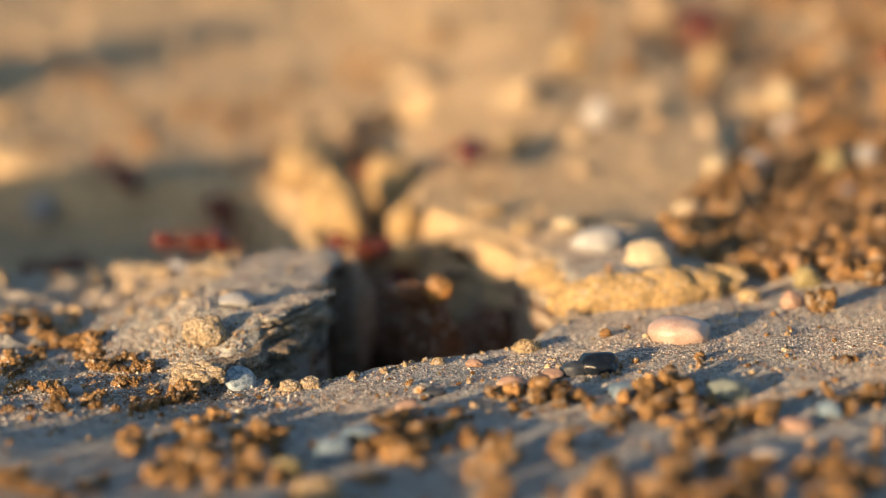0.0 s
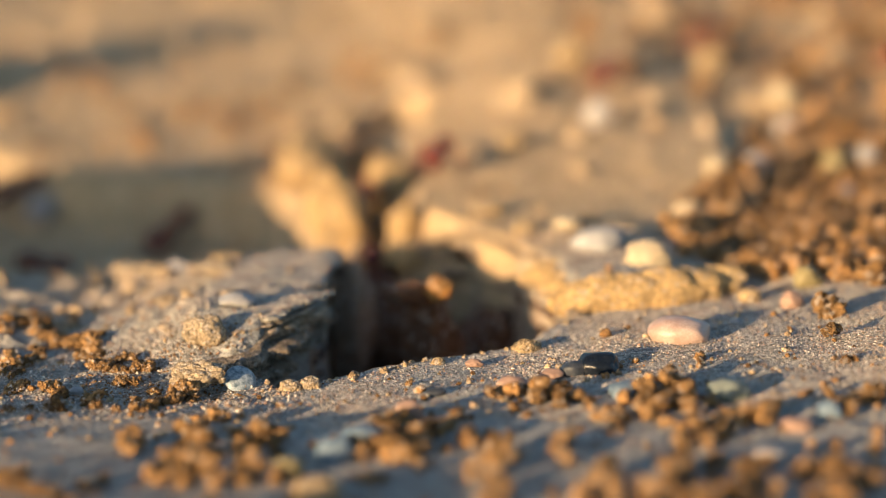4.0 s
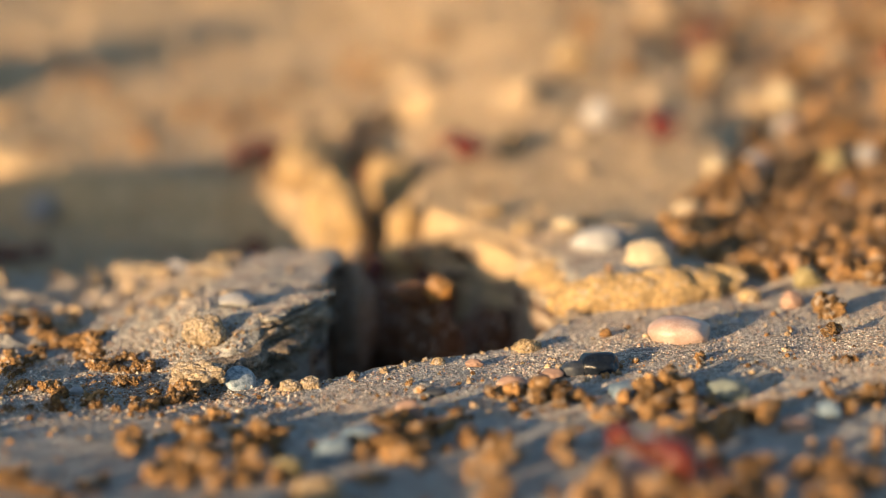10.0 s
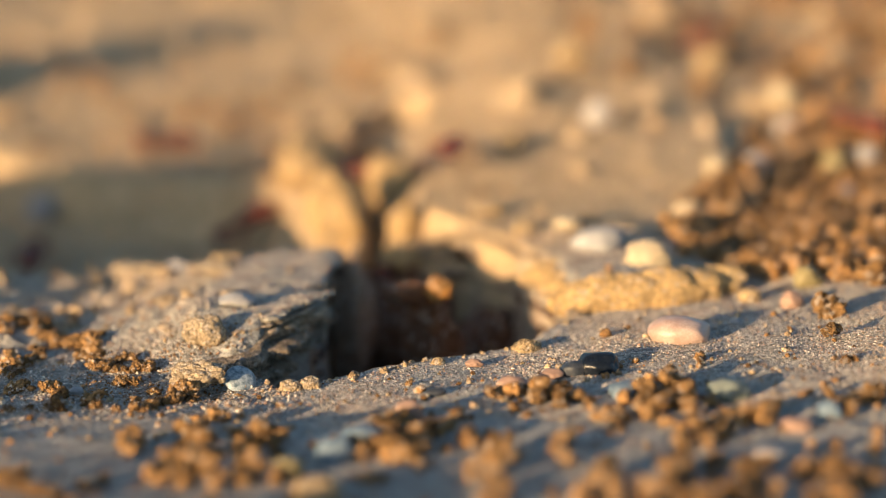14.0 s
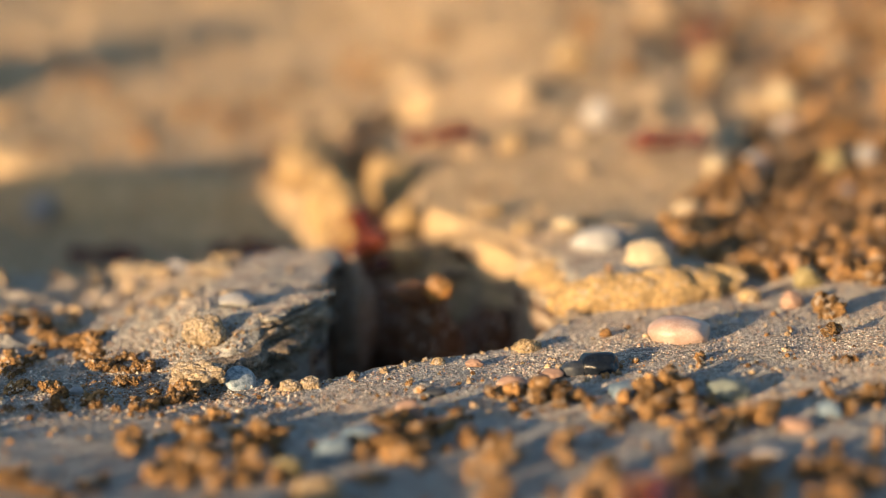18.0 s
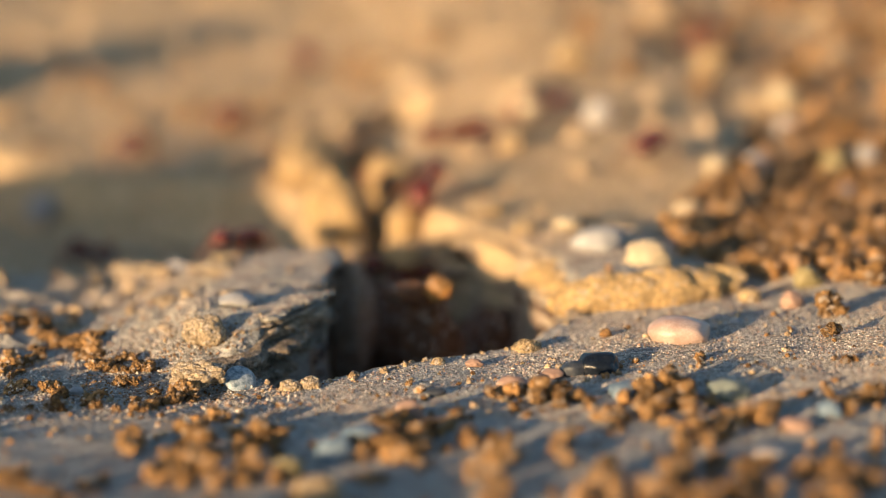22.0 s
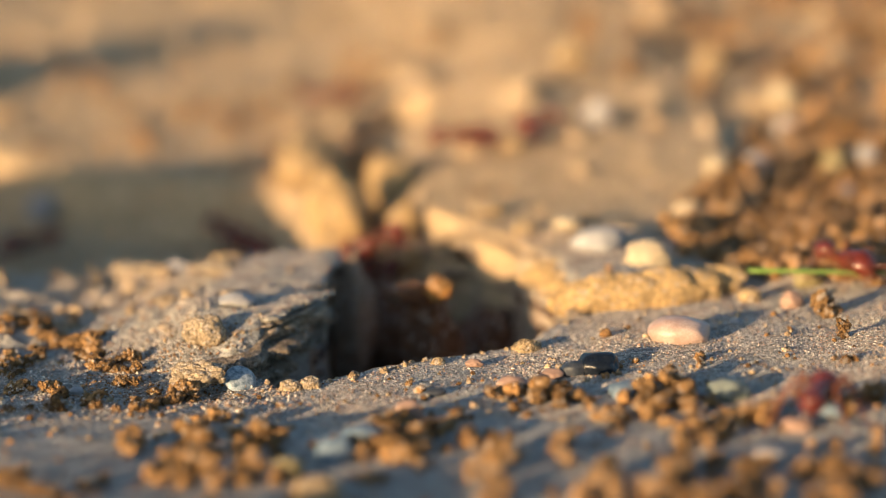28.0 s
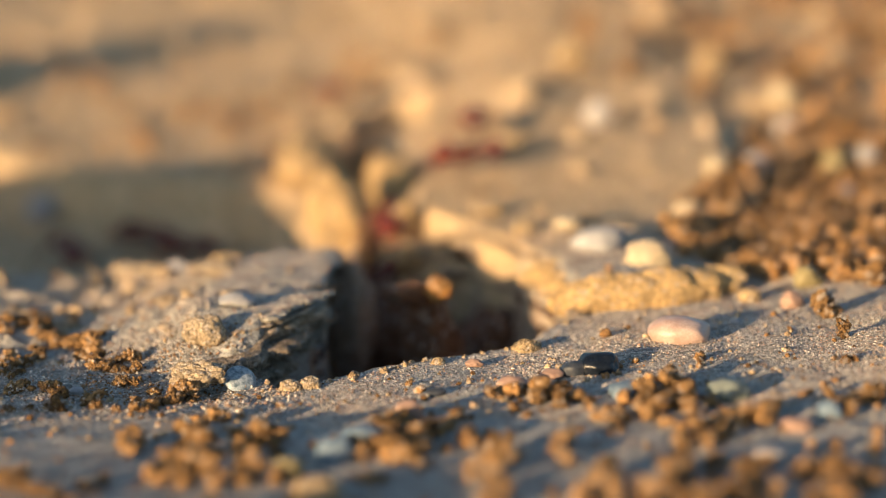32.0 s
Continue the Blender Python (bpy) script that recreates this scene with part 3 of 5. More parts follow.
def scatter(name, label, category, count, place, size, shapes, mat, sink=0.25, seed=1, smooth=True):
    """Many small pieces as one mesh. place(rng, n) gives x, y and size(rng, y) in mm."""
    rng = np.random.default_rng(seed)
    x, y = place(rng, count)
    s = size(rng, len(x))
    z = height(x, y)
    vs, fs, base = [], [], 0
    pick = rng.integers(0, len(shapes), len(x))
    for k, (v, f) in enumerate(shapes):
        w = np.flatnonzero(pick == k)
        a = rng.uniform(0, 6.283, len(w))
        tilt = rng.uniform(-0.6, 0.6, len(w))
        c, q, ct, st = np.cos(a), np.sin(a), np.cos(tilt), np.sin(tilt)
        p = v[None] * s[w, None, None]
        px, py, pz = p[..., 0], p[..., 1] * ct[:, None] - p[..., 2] * st[:, None], p[..., 1] * st[:, None] + p[..., 2] * ct[:, None]
        P = np.stack([x[w, None] + px * c[:, None] - py * q[:, None], y[w, None] + px * q[:, None] + py * c[:, None],
                      z[w, None] + s[w, None] * (0.5 - sink) + pz], -1)
        vs.append(P.reshape(-1, 3))
        fs.append((f[None] + (np.arange(len(w)) * len(v))[:, None, None] + base).reshape(-1, 3))
        base += len(w) * len(v)
    me = mesh_of(name, np.concatenate(vs) * MM, np.concatenate(fs), smooth)
    me.materials.append(mat)
    return tagged(new(name, me), label, category, kind="stuff")


def box_of(x0, x1, y0, y1):
    return lambda rng, n: (rng.uniform(x0, x1, n), rng.uniform(y0, y1, n))


def kept(place, test):
    def where(rng, n):
        x, y = place(rng, n)
        w = test(x, y, rng)
        return x[w], y[w]
    return where


def grain_shape(seed):
    r = np.random.default_rng(seed)
    v = np.array([(1, 0, 0), (-1, 0, 0), (0, 1, 0), (0, -1, 0), (0, 0, 1), (0, 0, -1)], float) * r.uniform(0.7, 1.2, (6, 1)) + r.normal(0, 0.18, (6, 3))
    f = np.array([(0, 2, 4), (2, 1, 4), (1, 3, 4), (3, 0, 4), (2, 0, 5), (1, 2, 5), (3, 1, 5), (0, 3, 5)])
    return v * 0.5, f


GRAINS = [grain_shape(k) for k in range(12)]
SMALL = [crumb_shape(80 + k, 2, 1.4) for k in range(8)]
MIDDLE = [crumb_shape(60 + k, 3, 1.8) for k in range(8)]


def on_top(x, y, rng=None):
    return inside(x, y, PIT) < -0.3


scatter("sand_grains", "pale angular sand grains lying on the earth", "sand", 230000,
        kept(box_of(-35, 35, 148, 196), lambda x, y, r: on_top(x, y) & (rough(x, y, 7, 91, 2) + r.uniform(-0.9, 0.5, len(x)) > np.where(x < -8, 0.2, -0.4))),
        lambda r, n: 0.045 + 0.115 * r.uniform(0, 1, n) ** 1.7, GRAINS, SAND, 0.46, 3, False)
scatter("sand_grains", "coarse tan sand grains strewn on the slab", "sand", 15000,
        kept(box_of(-34, -9, 152, 200), lambda x, y, r: on_top(x, y) & (rough(x, y, 5, 95, 2) + r.uniform(-0.5, 0.5, len(x)) > 0.0)),
        lambda r, n: 0.09 + 0.22 * r.uniform(0, 1, n) ** 2.4, GRAINS, SAND, 0.4, 41, False)
scatter("sand_grains", "fine loose sand grains on the earth", "sand", 9000, kept(box_of(-62, 62, 128, 330), on_top),
        lambda r, n: r.uniform(0.1, 0.3, n), GRAINS, SAND, 0.42, 4, False)
scatter("crumb_heap", "heap of small brown soil crumbs", "soil crumbs", 4300,
        kept(box_of(14, 62, 177, 262), lambda x, y, r: (inside(x, y, TROUGH) + 2.5 * rough(x, y, 9, 77, 2) > 0.2)
             & (r.uniform(0, 1, len(x)) < np.clip(1.25 - (y - 188) / 46, 0.12, 1))),
        lambda r, n: r.uniform(0.7, 1.6, n), MIDDLE, CRUMBS, 0.0, 5)
scatter("soil_crumbs", "small loose soil crumbs scattered on the ground", "soil crumbs", 520, kept(box_of(-60, 70, 128, 330), on_top),
        lambda r, n: 0.25 + 0.8 * r.uniform(0, 1, n) ** 3, SMALL, CRUMBS, 0.25, 6)
scatter("grit", "fine tan grit strewn over the crusted earth", "grit", 1800, kept(box_of(-36, 36, 146, 200), on_top),
        lambda r, n: 0.12 + 0.40 * r.uniform(0, 1, n) ** 5, SMALL, LUMPS, 0.36, 21)
scatter("grit", "coarse rusty grit on the slab's sandy step", "grit", 800, box_of(-24, -13, 157, 168.5),
        lambda r, n: 0.07 + 0.15 * r.uniform(0, 1, n) ** 2, SMALL, CRUMBS, 0.3, 27)
scatter("soil_lumps", "small sunlit lumps of crust on the slab", "soil lumps", 170, kept(box_of(-36, -11, 176, 199), on_top),
        lambda r, n: 0.4 + 1.0 * r.uniform(0, 1, n) ** 2, MIDDLE, LUMPS, 0.6, 28)
scatter("grit", "fine brown grit and tiny stones in front of the nest", "grit", 700, box_of(-34, 32, 129, 160),
        lambda r, n: 0.14 + 0.5 * r.uniform(0, 1, n) ** 4, SMALL, CRUMBS, 0.3, 23)
scatter("grit", "small lumps of earth along the rim of the hole", "grit", 45,
        lambda r, n: (lambda k: (-8.5 + 14 * k, 159.6 + 7.4 * k ** 0.8 + r.normal(0, 0.5, n)))(r.uniform(0, 1, n)),
        lambda r, n: 0.18 + 0.5 * r.uniform(0, 1, n) ** 3.5, MIDDLE, LUMPS, 0.42, 22)
scatter("soil_lumps", "loose pale soil lumps on sunlit ground", "soil lumps", 230, box_of(-80, 110, 240, 400),
        lambda r, n: 1.2 + 3.6 * r.uniform(0, 1, n) ** 3, MIDDLE, LUMPS, 0.58, 17)
scatter("soil_lumps", "pale pebbly lumps on the raised plate of earth", "soil lumps", 48,
        kept(box_of(-2, 34, 196, 262), lambda x, y, r: r.uniform(0, 1, len(x)) < 0.85),
        lambda r, n: 0.6 + 1.6 * r.uniform(0, 1, n) ** 2.5, MIDDLE, LUMPS, 0.42, 18)
scatter("soil_crumbs", "brown soil crumbs strewn on the rising ground", "soil crumbs", 650,
        kept(box_of(5, 80, 240, 400), lambda x, y, r: r.uniform(0, 1, len(x)) < np.clip((x - 5) / 45, 0, 1)),
        lambda r, n: 0.9 + 2.2 * r.uniform(0, 1, n) ** 2, MIDDLE, CRUMBS, 0.25, 8)
scatter("soil_crumbs", "patches of brown crumbs on sunlit earth", "soil crumbs", 1100,
        kept(box_of(-62, 70, 236, 330), lambda x, y, r: rough(x, y, 17, 131, 2) + r.uniform(-0.15, 0.15, len(x)) > 0.22),
        lambda r, n: 0.7 + 1.6 * r.uniform(0, 1, n) ** 2, MIDDLE, CRUMBS, 0.4, 31)
scatter("soil_crumbs", "small orange-brown crumbs among larger ones", "soil crumbs", 520,
        kept(box_of(-22, 30, 128, 158), lambda x, y, r: (rough(x, y, 9, 141, 2) + r.uniform(-0.5, 0.3, len(x)) > 0.0) & (x > -24 + (y - 128) * 1.1)),
        lambda r, n: 0.4 + 0.9 * r.uniform(0, 1, n) ** 2, MIDDLE, CRUMBS, 0.25, 33)
scatter("soil_crumbs", "brown soil crumbs strewn in front of the nest", "soil crumbs", 50, box_of(-45, 22, 121, 131),
        lambda r, n: 0.8 + 0.8 * r.uniform(0, 1, n), MIDDLE, CRUMBS, 0.2, 9)


# ---------------------------------------------------------------- clods and the layered slab
def clod(name, x, y, z, rx, ry, rz, seed, label, mat=CLOD, knobs=1.5, depth=0.18, category="earth clod"):
    v, f = ball(5)
    shift = Vector((seed * 3.7, -seed * 1.9, seed * 0.7))
    out = np.empty_like(v)
    for i, p in enumerate(v):
        q = Vector(p)
        out[i] = p * (1 + 0.25 * noise.noise(q * 1.2 + shift) + depth * (0.5 - noise.voronoi(q * knobs + shift)[0][0]) + 0.05 * noise.noise(q * 7 + shift))
    me = mesh_of(name, out * np.array([rx, ry, rz]) * MM, f)
    me.materials.append(mat)
    ob = tagged(new(name, me), label, category)
    ob.location = (x * MM, y * MM, z * MM)
    return ob


leaning = clod("earth_clod", -9.0, 213, 0.98, 2.7, 3.4, 4.6, 1, "large sunlit clod of dry earth beside a hollow", knobs=0.9, depth=0.2)
leaning.rotation_euler.y = radians(-16)
clod("earth_clod", -12.5, 236, 2.2, 3.5, 6.0, 2.9, 6, "sunlit mound of dry earth above a hollow", knobs=0.9, depth=0.2)
clod("earth_clod", -4.6, 224, 2.7, 2.5, 3.6, 2.7, 12, "rounded sunlit clod of earth beside a crack", knobs=0.9, depth=0.2)
clod("earth_clod", -3.3, 209.5, 1.41, 1.3, 1.6, 2.0, 18, "narrow orange clod of earth beside a crack", knobs=0.9, depth=0.2)
clod("earth_clod", -3.2, 205, -0.56, 1.8, 1.6, 1.2, 3, "small pale clod of earth over the nest hole")
clod("earth_clod", -4.2, 199.5, -5.6, 3.6, 2.6, 4.2, 14, "brown ledge of earth inside the nest hole", SHADED_BROWN)
clod("earth_clod", -7.2, 191.0, -3.4, 1.8, 2.6, 4.9, 17, "upright lump of earth at the back of the hole", WALL)
clod("earth_clod", 3.6, 193.5, -6.0, 2.6, 2.2, 3.4, 15, "brown lump of earth inside the nest hole", SHADED_BROWN)
clod("earth_clod", -1.0, 185.8, -6.2, 2.4, 2.2, 6.4, 16, "brown pillar of earth inside the nest hole", SHADED_BROWN)
clod("earth_clod", -2.2, 184.8, 0.5, 2.0, 1.5, 1.0, 19, "reddish brown ledge of earth across the nest hole", SHADED_BROWN)
clod("earth_clod", -0.25, 183.4, 1.15, 1.1, 0.95, 0.95, 4, "orange lit ledge of earth inside the nest hole", OCHRE)
for k, (x, y, size) in enumerate([(9.8, 177.4, 1.1), (11.6, 176.9, 1.4), (13.7, 176.8, 1.25), (15.8, 177.3, 1.4), (17.8, 178.2, 1.2), (19.8, 179.6, 1.0), (9.2, 181.4, 1.0), (8.0, 186.4, 1.0)]):
    clod("earth_clod", x, y + 0.1, 0.9 + 0.078 * x, size * 2.1, size * 1.0, size * 1.2, 20 + k, "crumbly lump on the broken edge of the crust", knobs=1.0, depth=0.2)
clod("earth_clod", -15.9, 159.9, 0.25, 1.8, 1.1, 0.85, 31, "ragged crust of earth overhanging a shell", LUMP, 1.9, 0.55)
clod("earth_clod", -16.8, 158.6, -0.4, 0.9, 0.7, 0.6, 32, "orange crumbly lump under the crust", CRUMB, 2.2, 0.5)

for k, (x, y, z, wide, tall, label) in enumerate([
    (-16.2, 166.9, 1.6, 1.4, 1.05, 'rough tan lump of earth on the crusted slab'),
    (-9.9, 159.2, -0.4, 0.72, 0.42, 'rounded tan lump of earth at the rim'),
    (-8.7, 159.5, -0.3, 0.7, 0.48, 'small tan lump of earth at the rim'),
    (-25.1, 197.0, -0.1, 1.49, 0.59, 'orange-lit lump of earth on the slab'),
    (-23.3, 196.6, 0.0, 1.22, 0.50, 'small sunlit lump of earth on the slab'),
    (-17.3, 189.3, 1.5, 1.43, 0.45, 'pale sunlit lump on the slab'),
]):
    clod("earth_clod", x, y, z, wide * 1.05, wide * 0.8, tall * 1.1, 41 + k, label, LUMP, 1.7, 0.34)


def along(outline, step):
    """Points every step mm along a closed outline, with the way out of it at each."""
    out = []
    for (ax, ay), (bx, by) in zip(outline, outline[1:] + outline[:1]):
        long = math.hypot(bx - ax, by - ay)
        for k in range(max(1, round(long / step))):
            f = k * step / long
            out.append((ax + (bx - ax) * f, ay + (by - ay) * f))
    ways = []
    n = len(out)
    for i in range(n):
        (ax, ay), (bx, by) = out[i - 5], out[(i + 5) % n]
        d = math.hypot(bx - ax, by - ay)
        ways.append(((by - ay) / d, -(bx - ax) / d))
    return out, ways


def layer(k, depth, thick, lean, mat):
    """One broken layer of the crust round the hole: a ragged band that juts into it."""
    pts, ways = along(PIT, 0.22)
    n = len(pts)
    verts, faces = [], []
    px, py = np.array([p[0] for p in pts]), np.array([p[1] for p in pts])
    wx, wy = np.array([w[0] for w in ways]), np.array([w[1] for w in ways])
    jut = 0.8 * rough(px, py, 5.0, 200 + k, 2) + 0.4 * rough(px, py, 1.6, 230 + k, 3) + lean
    outer = height(px + 2.4 * wx, py + 2.4 * wy)
    outer = sum(np.roll(outer, j) for j in range(-12, 13)) / 25
    top = outer - depth + 0.25 * rough(px, py, 3.0, 260 + k, 2)
    for out, z in ((1.5, top), (-jut + 0.35, top + 0.02), (-jut, top - thick * 0.3), (-jut + 0.1, top - thick * 0.8), (-jut + 0.5, top - thick), (1.5, top - thick)):
        verts.append(np.stack([px + out * wx, py + out * wy, z], -1))
    for a in range(6):
        b = (a + 1) % 6
        i = np.arange(n)
        j = (i + 1) % n
        faces.append(np.stack([a * n + i, a * n + j, b * n + j, b * n + i], -1))
    me = mesh_of("layer", np.concatenate(verts) * MM, np.concatenate(faces))
    me.materials.append(mat)
    return new("layer", me)


hole_wall = tagged(new("hole_wall"), "broken layered earth wall around the nest hole", "earth wall", kind="structure")
# the deeper layers take the darkened colour that stands for the hole's shade
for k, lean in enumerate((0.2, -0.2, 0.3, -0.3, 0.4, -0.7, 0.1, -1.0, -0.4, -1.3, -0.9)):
    layer(k, 0.6 + 0.85 * k, 0.5 + 0.1 * (k % 3), lean, STRATA if k < 2 else HOLE_SHADE).parent = hole_wall


def flake(x, y, z, rx, ry, thick, seed, turn, tilt, top_one):
    """One loose flake of crusted earth with a ragged rim, stuck in the broken end of the slab."""
    n, rings = 130, 14
    rims = []
    for i in range(n):
        a = 2 * math.pi * i / n
        c, d = math.cos(a), math.sin(a)
        rims.append((abs(c) ** 5 + abs(d) ** 5) ** -0.2 + 0.10 * noise.noise(Vector((c * 1.5, d * 1.5, seed * 2.1))) + 0.17 * noise.noise(Vector((c * 4, d * 4, seed * 3.3)))
                    + 0.13 * noise.noise(Vector((c * 12, d * 12, seed * 1.3))) + 0.05 * noise.noise(Vector((c * 31, d * 31, seed * 0.7))))
    verts, faces = [(0, 0, thick / 2), (0, 0, -thick / 2)], []
    for side in (1, -1):
        for k in range(1, rings + 1):
            q = k / rings
            for i in range(n):
                a = 2 * math.pi * i / n
                u, w = rx * rims[i] * q * math.cos(a), ry * rims[i] * q * math.sin(a)
                h = side * thick * 0.5 * (1 - 0.55 * q ** 14) + 0.16 * noise.noise(Vector((u * 0.5, w * 0.5, seed + 0.3 * side))) + 0.07 * noise.noise(Vector((u * 2.4, w * 2.4, seed)))
                verts.append((u, w, h))
    for s_, flip in ((0, False), (1, True)):
        base = 2 + s_ * rings * n
        for i in range(n):
            j = (i + 1) % n
            tri = [(s_, base + i, base + j)]
            for k in range(rings - 1):
                p, q = base + k * n, base + (k + 1) * n
                tri += [(p + i, q + i, q + j), (p + i, q + j, p + j)]
            faces += [t[::-1] for t in tri] if flip else tri
    top, low = 2 + (rings - 1) * n, 2 + (2 * rings - 1) * n
    for i in range(n):
        j = (i + 1) % n
        faces += [(top + i, low + i, low + j), (top + i, low + j, top + j)]
    me = mesh_of("earth_flake", np.array(verts) * MM, np.array(faces))
    me.materials.append(GROUND if top_one else STRATA)
    ob = tagged(new("earth_flake", me), "ragged flake of crusted earth on the broken slab", "earth flake", "flakes of the slab")
    ob.matrix_world = pose(x * MM, y * MM, (z - 0.55) * MM, tilt, -4, turn)
    if top_one:
        rng = np.random.default_rng(seed)
        n = 5200
        u, w = rx * rng.uniform(-0.92, 0.92, n), ry * rng.uniform(-0.92, 0.92, n)
        kept_ = rough(u, w, 4, 300 + seed, 2) + rng.uniform(-0.8, 0.5, n) > -0.25
        at = [(p, q, thick * 0.5 + 0.16 * noise.noise(Vector((p * 0.5, q * 0.5, seed + 0.3))) + 0.07 * noise.noise(Vector((p * 2.4, q * 2.4, seed)))) for p, q in zip(u[kept_], w[kept_])]
        f = GRAINS[0][1]
        size = 0.05 + 0.16 * rng.uniform(0, 1, len(at)) ** 1.7
        many = (np.array([g[0] for g in GRAINS])[rng.integers(0, 12, len(at))] * size[:, None, None] + np.array(at)[:, None, :]).reshape(-1, 3)
        grains = mesh_of("sand_grains", many * MM, (f[None] + (np.arange(len(at)) * 6)[:, None, None]).reshape(-1, 3), False)
        grains.materials.append(SAND)
        tagged(new("sand_grains", grains), "pale sand grains stuck on a flake of crust", "sand", kind="stuff").matrix_world = ob.matrix_world.copy()


# one above the other: place, size, thickness and turn
for k, (x, y, z, rx, ry, thick, turn, tilt) in enumerate([
        (-13.3, 173.8, 2.50, 4.3, 4.5, 0.46, -33, 3), (-14.4, 172.4, 2.0, 4.3, 4.4, 0.34, -36, 4), (-13.5, 173.0, 1.55, 4.0, 4.3, 0.52, -29, 3), (-14.7, 171.6, 0.95, 4.1, 4.5, 0.62, -38, 2),
        (-14.8, 169.2, 0.25, 4.2, 4.8, 0.8, -33, 3), (-15.9, 168.4, -0.5, 4.2, 4.8, 0.7, -30, 3), (-15.7, 168.2, -1.3, 4.3, 5.0, 0.9, -35, 2), (-16.3, 167.8, -2.2, 4.3, 5.0, 0.9, -34, 2),
        (-12.6, 187.0, 2.2, 4.4, 7.0, 0.4, -6, 2), (-12.8, 187.0, 1.5, 4.0, 7.2, 0.5, 4, 3), (-12.6, 187.0, 0.6, 4.2, 7.6, 0.6, -8, 2), (-12.4, 181.0, 0.9, 3.8, 5.4, 0.5, 6, 3), (-12.2, 179.0, -0.4, 3.8, 6.0, 0.8, 0, 3)]):
    flake(x, y, z, rx, ry, thick, 3 + k, turn, tilt, k in (0, 8))


# ---------------------------------------------------------------- ants
def chitin(name, colour, dark, rough_, deep):
    m, tree, b = material(name, rough_, 0.5)
    coords = tree.nodes.new("ShaderNodeTexCoord").outputs["Object"]
    tree.links.new(mixed(tree, grain(tree, coords, 0.9), dark, colour), b.inputs["Base Color"])
    relief = node(tree, "ShaderNodeBump", Strength=0.25, Distance=0.02 * MM)
    tree.links.new(grain(tree, coords, 0.12), relief.inputs["Height"])
    tree.links.new(relief.outputs[0], b.inputs["Normal"])
    b.inputs["Subsurface Weight"].default_value = deep
    b.inputs["Subsurface Radius"].default_value = (1.0, 0.25, 0.1)
    b.inputs["Subsurface Scale"].default_value = 0.4 * MM
    return m


RED = chitin("red_chitin", (0.14, 0.025, 0.012), (0.085, 0.014, 0.008), 0.22, 0.08)
GASTER = chitin("dark_red_chitin", (0.12, 0.020, 0.010), (0.07, 0.011, 0.007), 0.2, 0.08)
DARK = chitin("wine_red_chitin", (0.12, 0.019, 0.010), (0.07, 0.011, 0.007), 0.24, 0.06)
LEG = chitin("leg_chitin", (0.19, 0.066, 0.03), (0.10, 0.03, 0.015), 0.24, 0.05)
EYE_BLACK = chitin("eye_black", (0.012, 0.010, 0.010), (0.006, 0.005, 0.005), 0.15, 0.0)


ANT = 0.87 * MM


def body_mesh(name, mat, radii, shape=lambda p: p):
    v, f = ball(3)
    me = mesh_of(name, np.array([shape(p) for p in v]) * np.array(radii) * ANT, f)
    me.materials.append(mat)
    return me


def tube_mesh(name, mat, points, thick, sides=7):
    """A jointed limb: tapered segments along points, swollen at the joints."""
    verts, faces = [], []
    pts = [Vector(p) for p in points]
    path, radii = [], []
    for i in range(len(pts) - 1):
        for k, swell in ((0.0, 1.25), (0.12, 1.0), (0.5, 1.12), (0.88, 0.8)):
            path.append(pts[i].lerp(pts[i + 1], k))
            radii.append(swell * (thick[i] + (thick[i + 1] - thick[i]) * k))
    path.append(pts[-1])
    radii.append(thick[-1])
    for i, p in enumerate(path):
        way = (path[min(i + 1, len(path) - 1)] - path[max(i - 1, 0)]).normalized()
        side = way.cross(Vector((0.31, 0.17, 0.93))).normalized()
        up = side.cross(way)
        for k in range(sides):
            a = 2 * math.pi * k / sides
            verts.append((p + (side * math.cos(a) + up * math.sin(a)) * radii[i]) * ANT)
    for i in range(len(path) - 1):
        for k in range(sides):
            j = (k + 1) % sides
            faces.append((i * sides + k, i * sides + j, (i + 1) * sides + j, (i + 1) * sides + k))
    me = mesh_of(name, np.array(verts), np.array(faces))
    me.materials.append(mat)
    return me


def part(name, me, parent, x=0.0, y=0.0, z=0.0, rx=0, ry=0, rz=0, label=""):
    ob = new(name, me)
    ob.parent = parent
    ob.matrix_basis = pose(x * ANT, y * ANT, z * ANT, rx, ry, rz)
    return tagged(ob, label)


HIPS = [(1.15, 0.38, 38.0), (0.55, 0.42, -8.0), (0.0, 0.40, -48.0)]


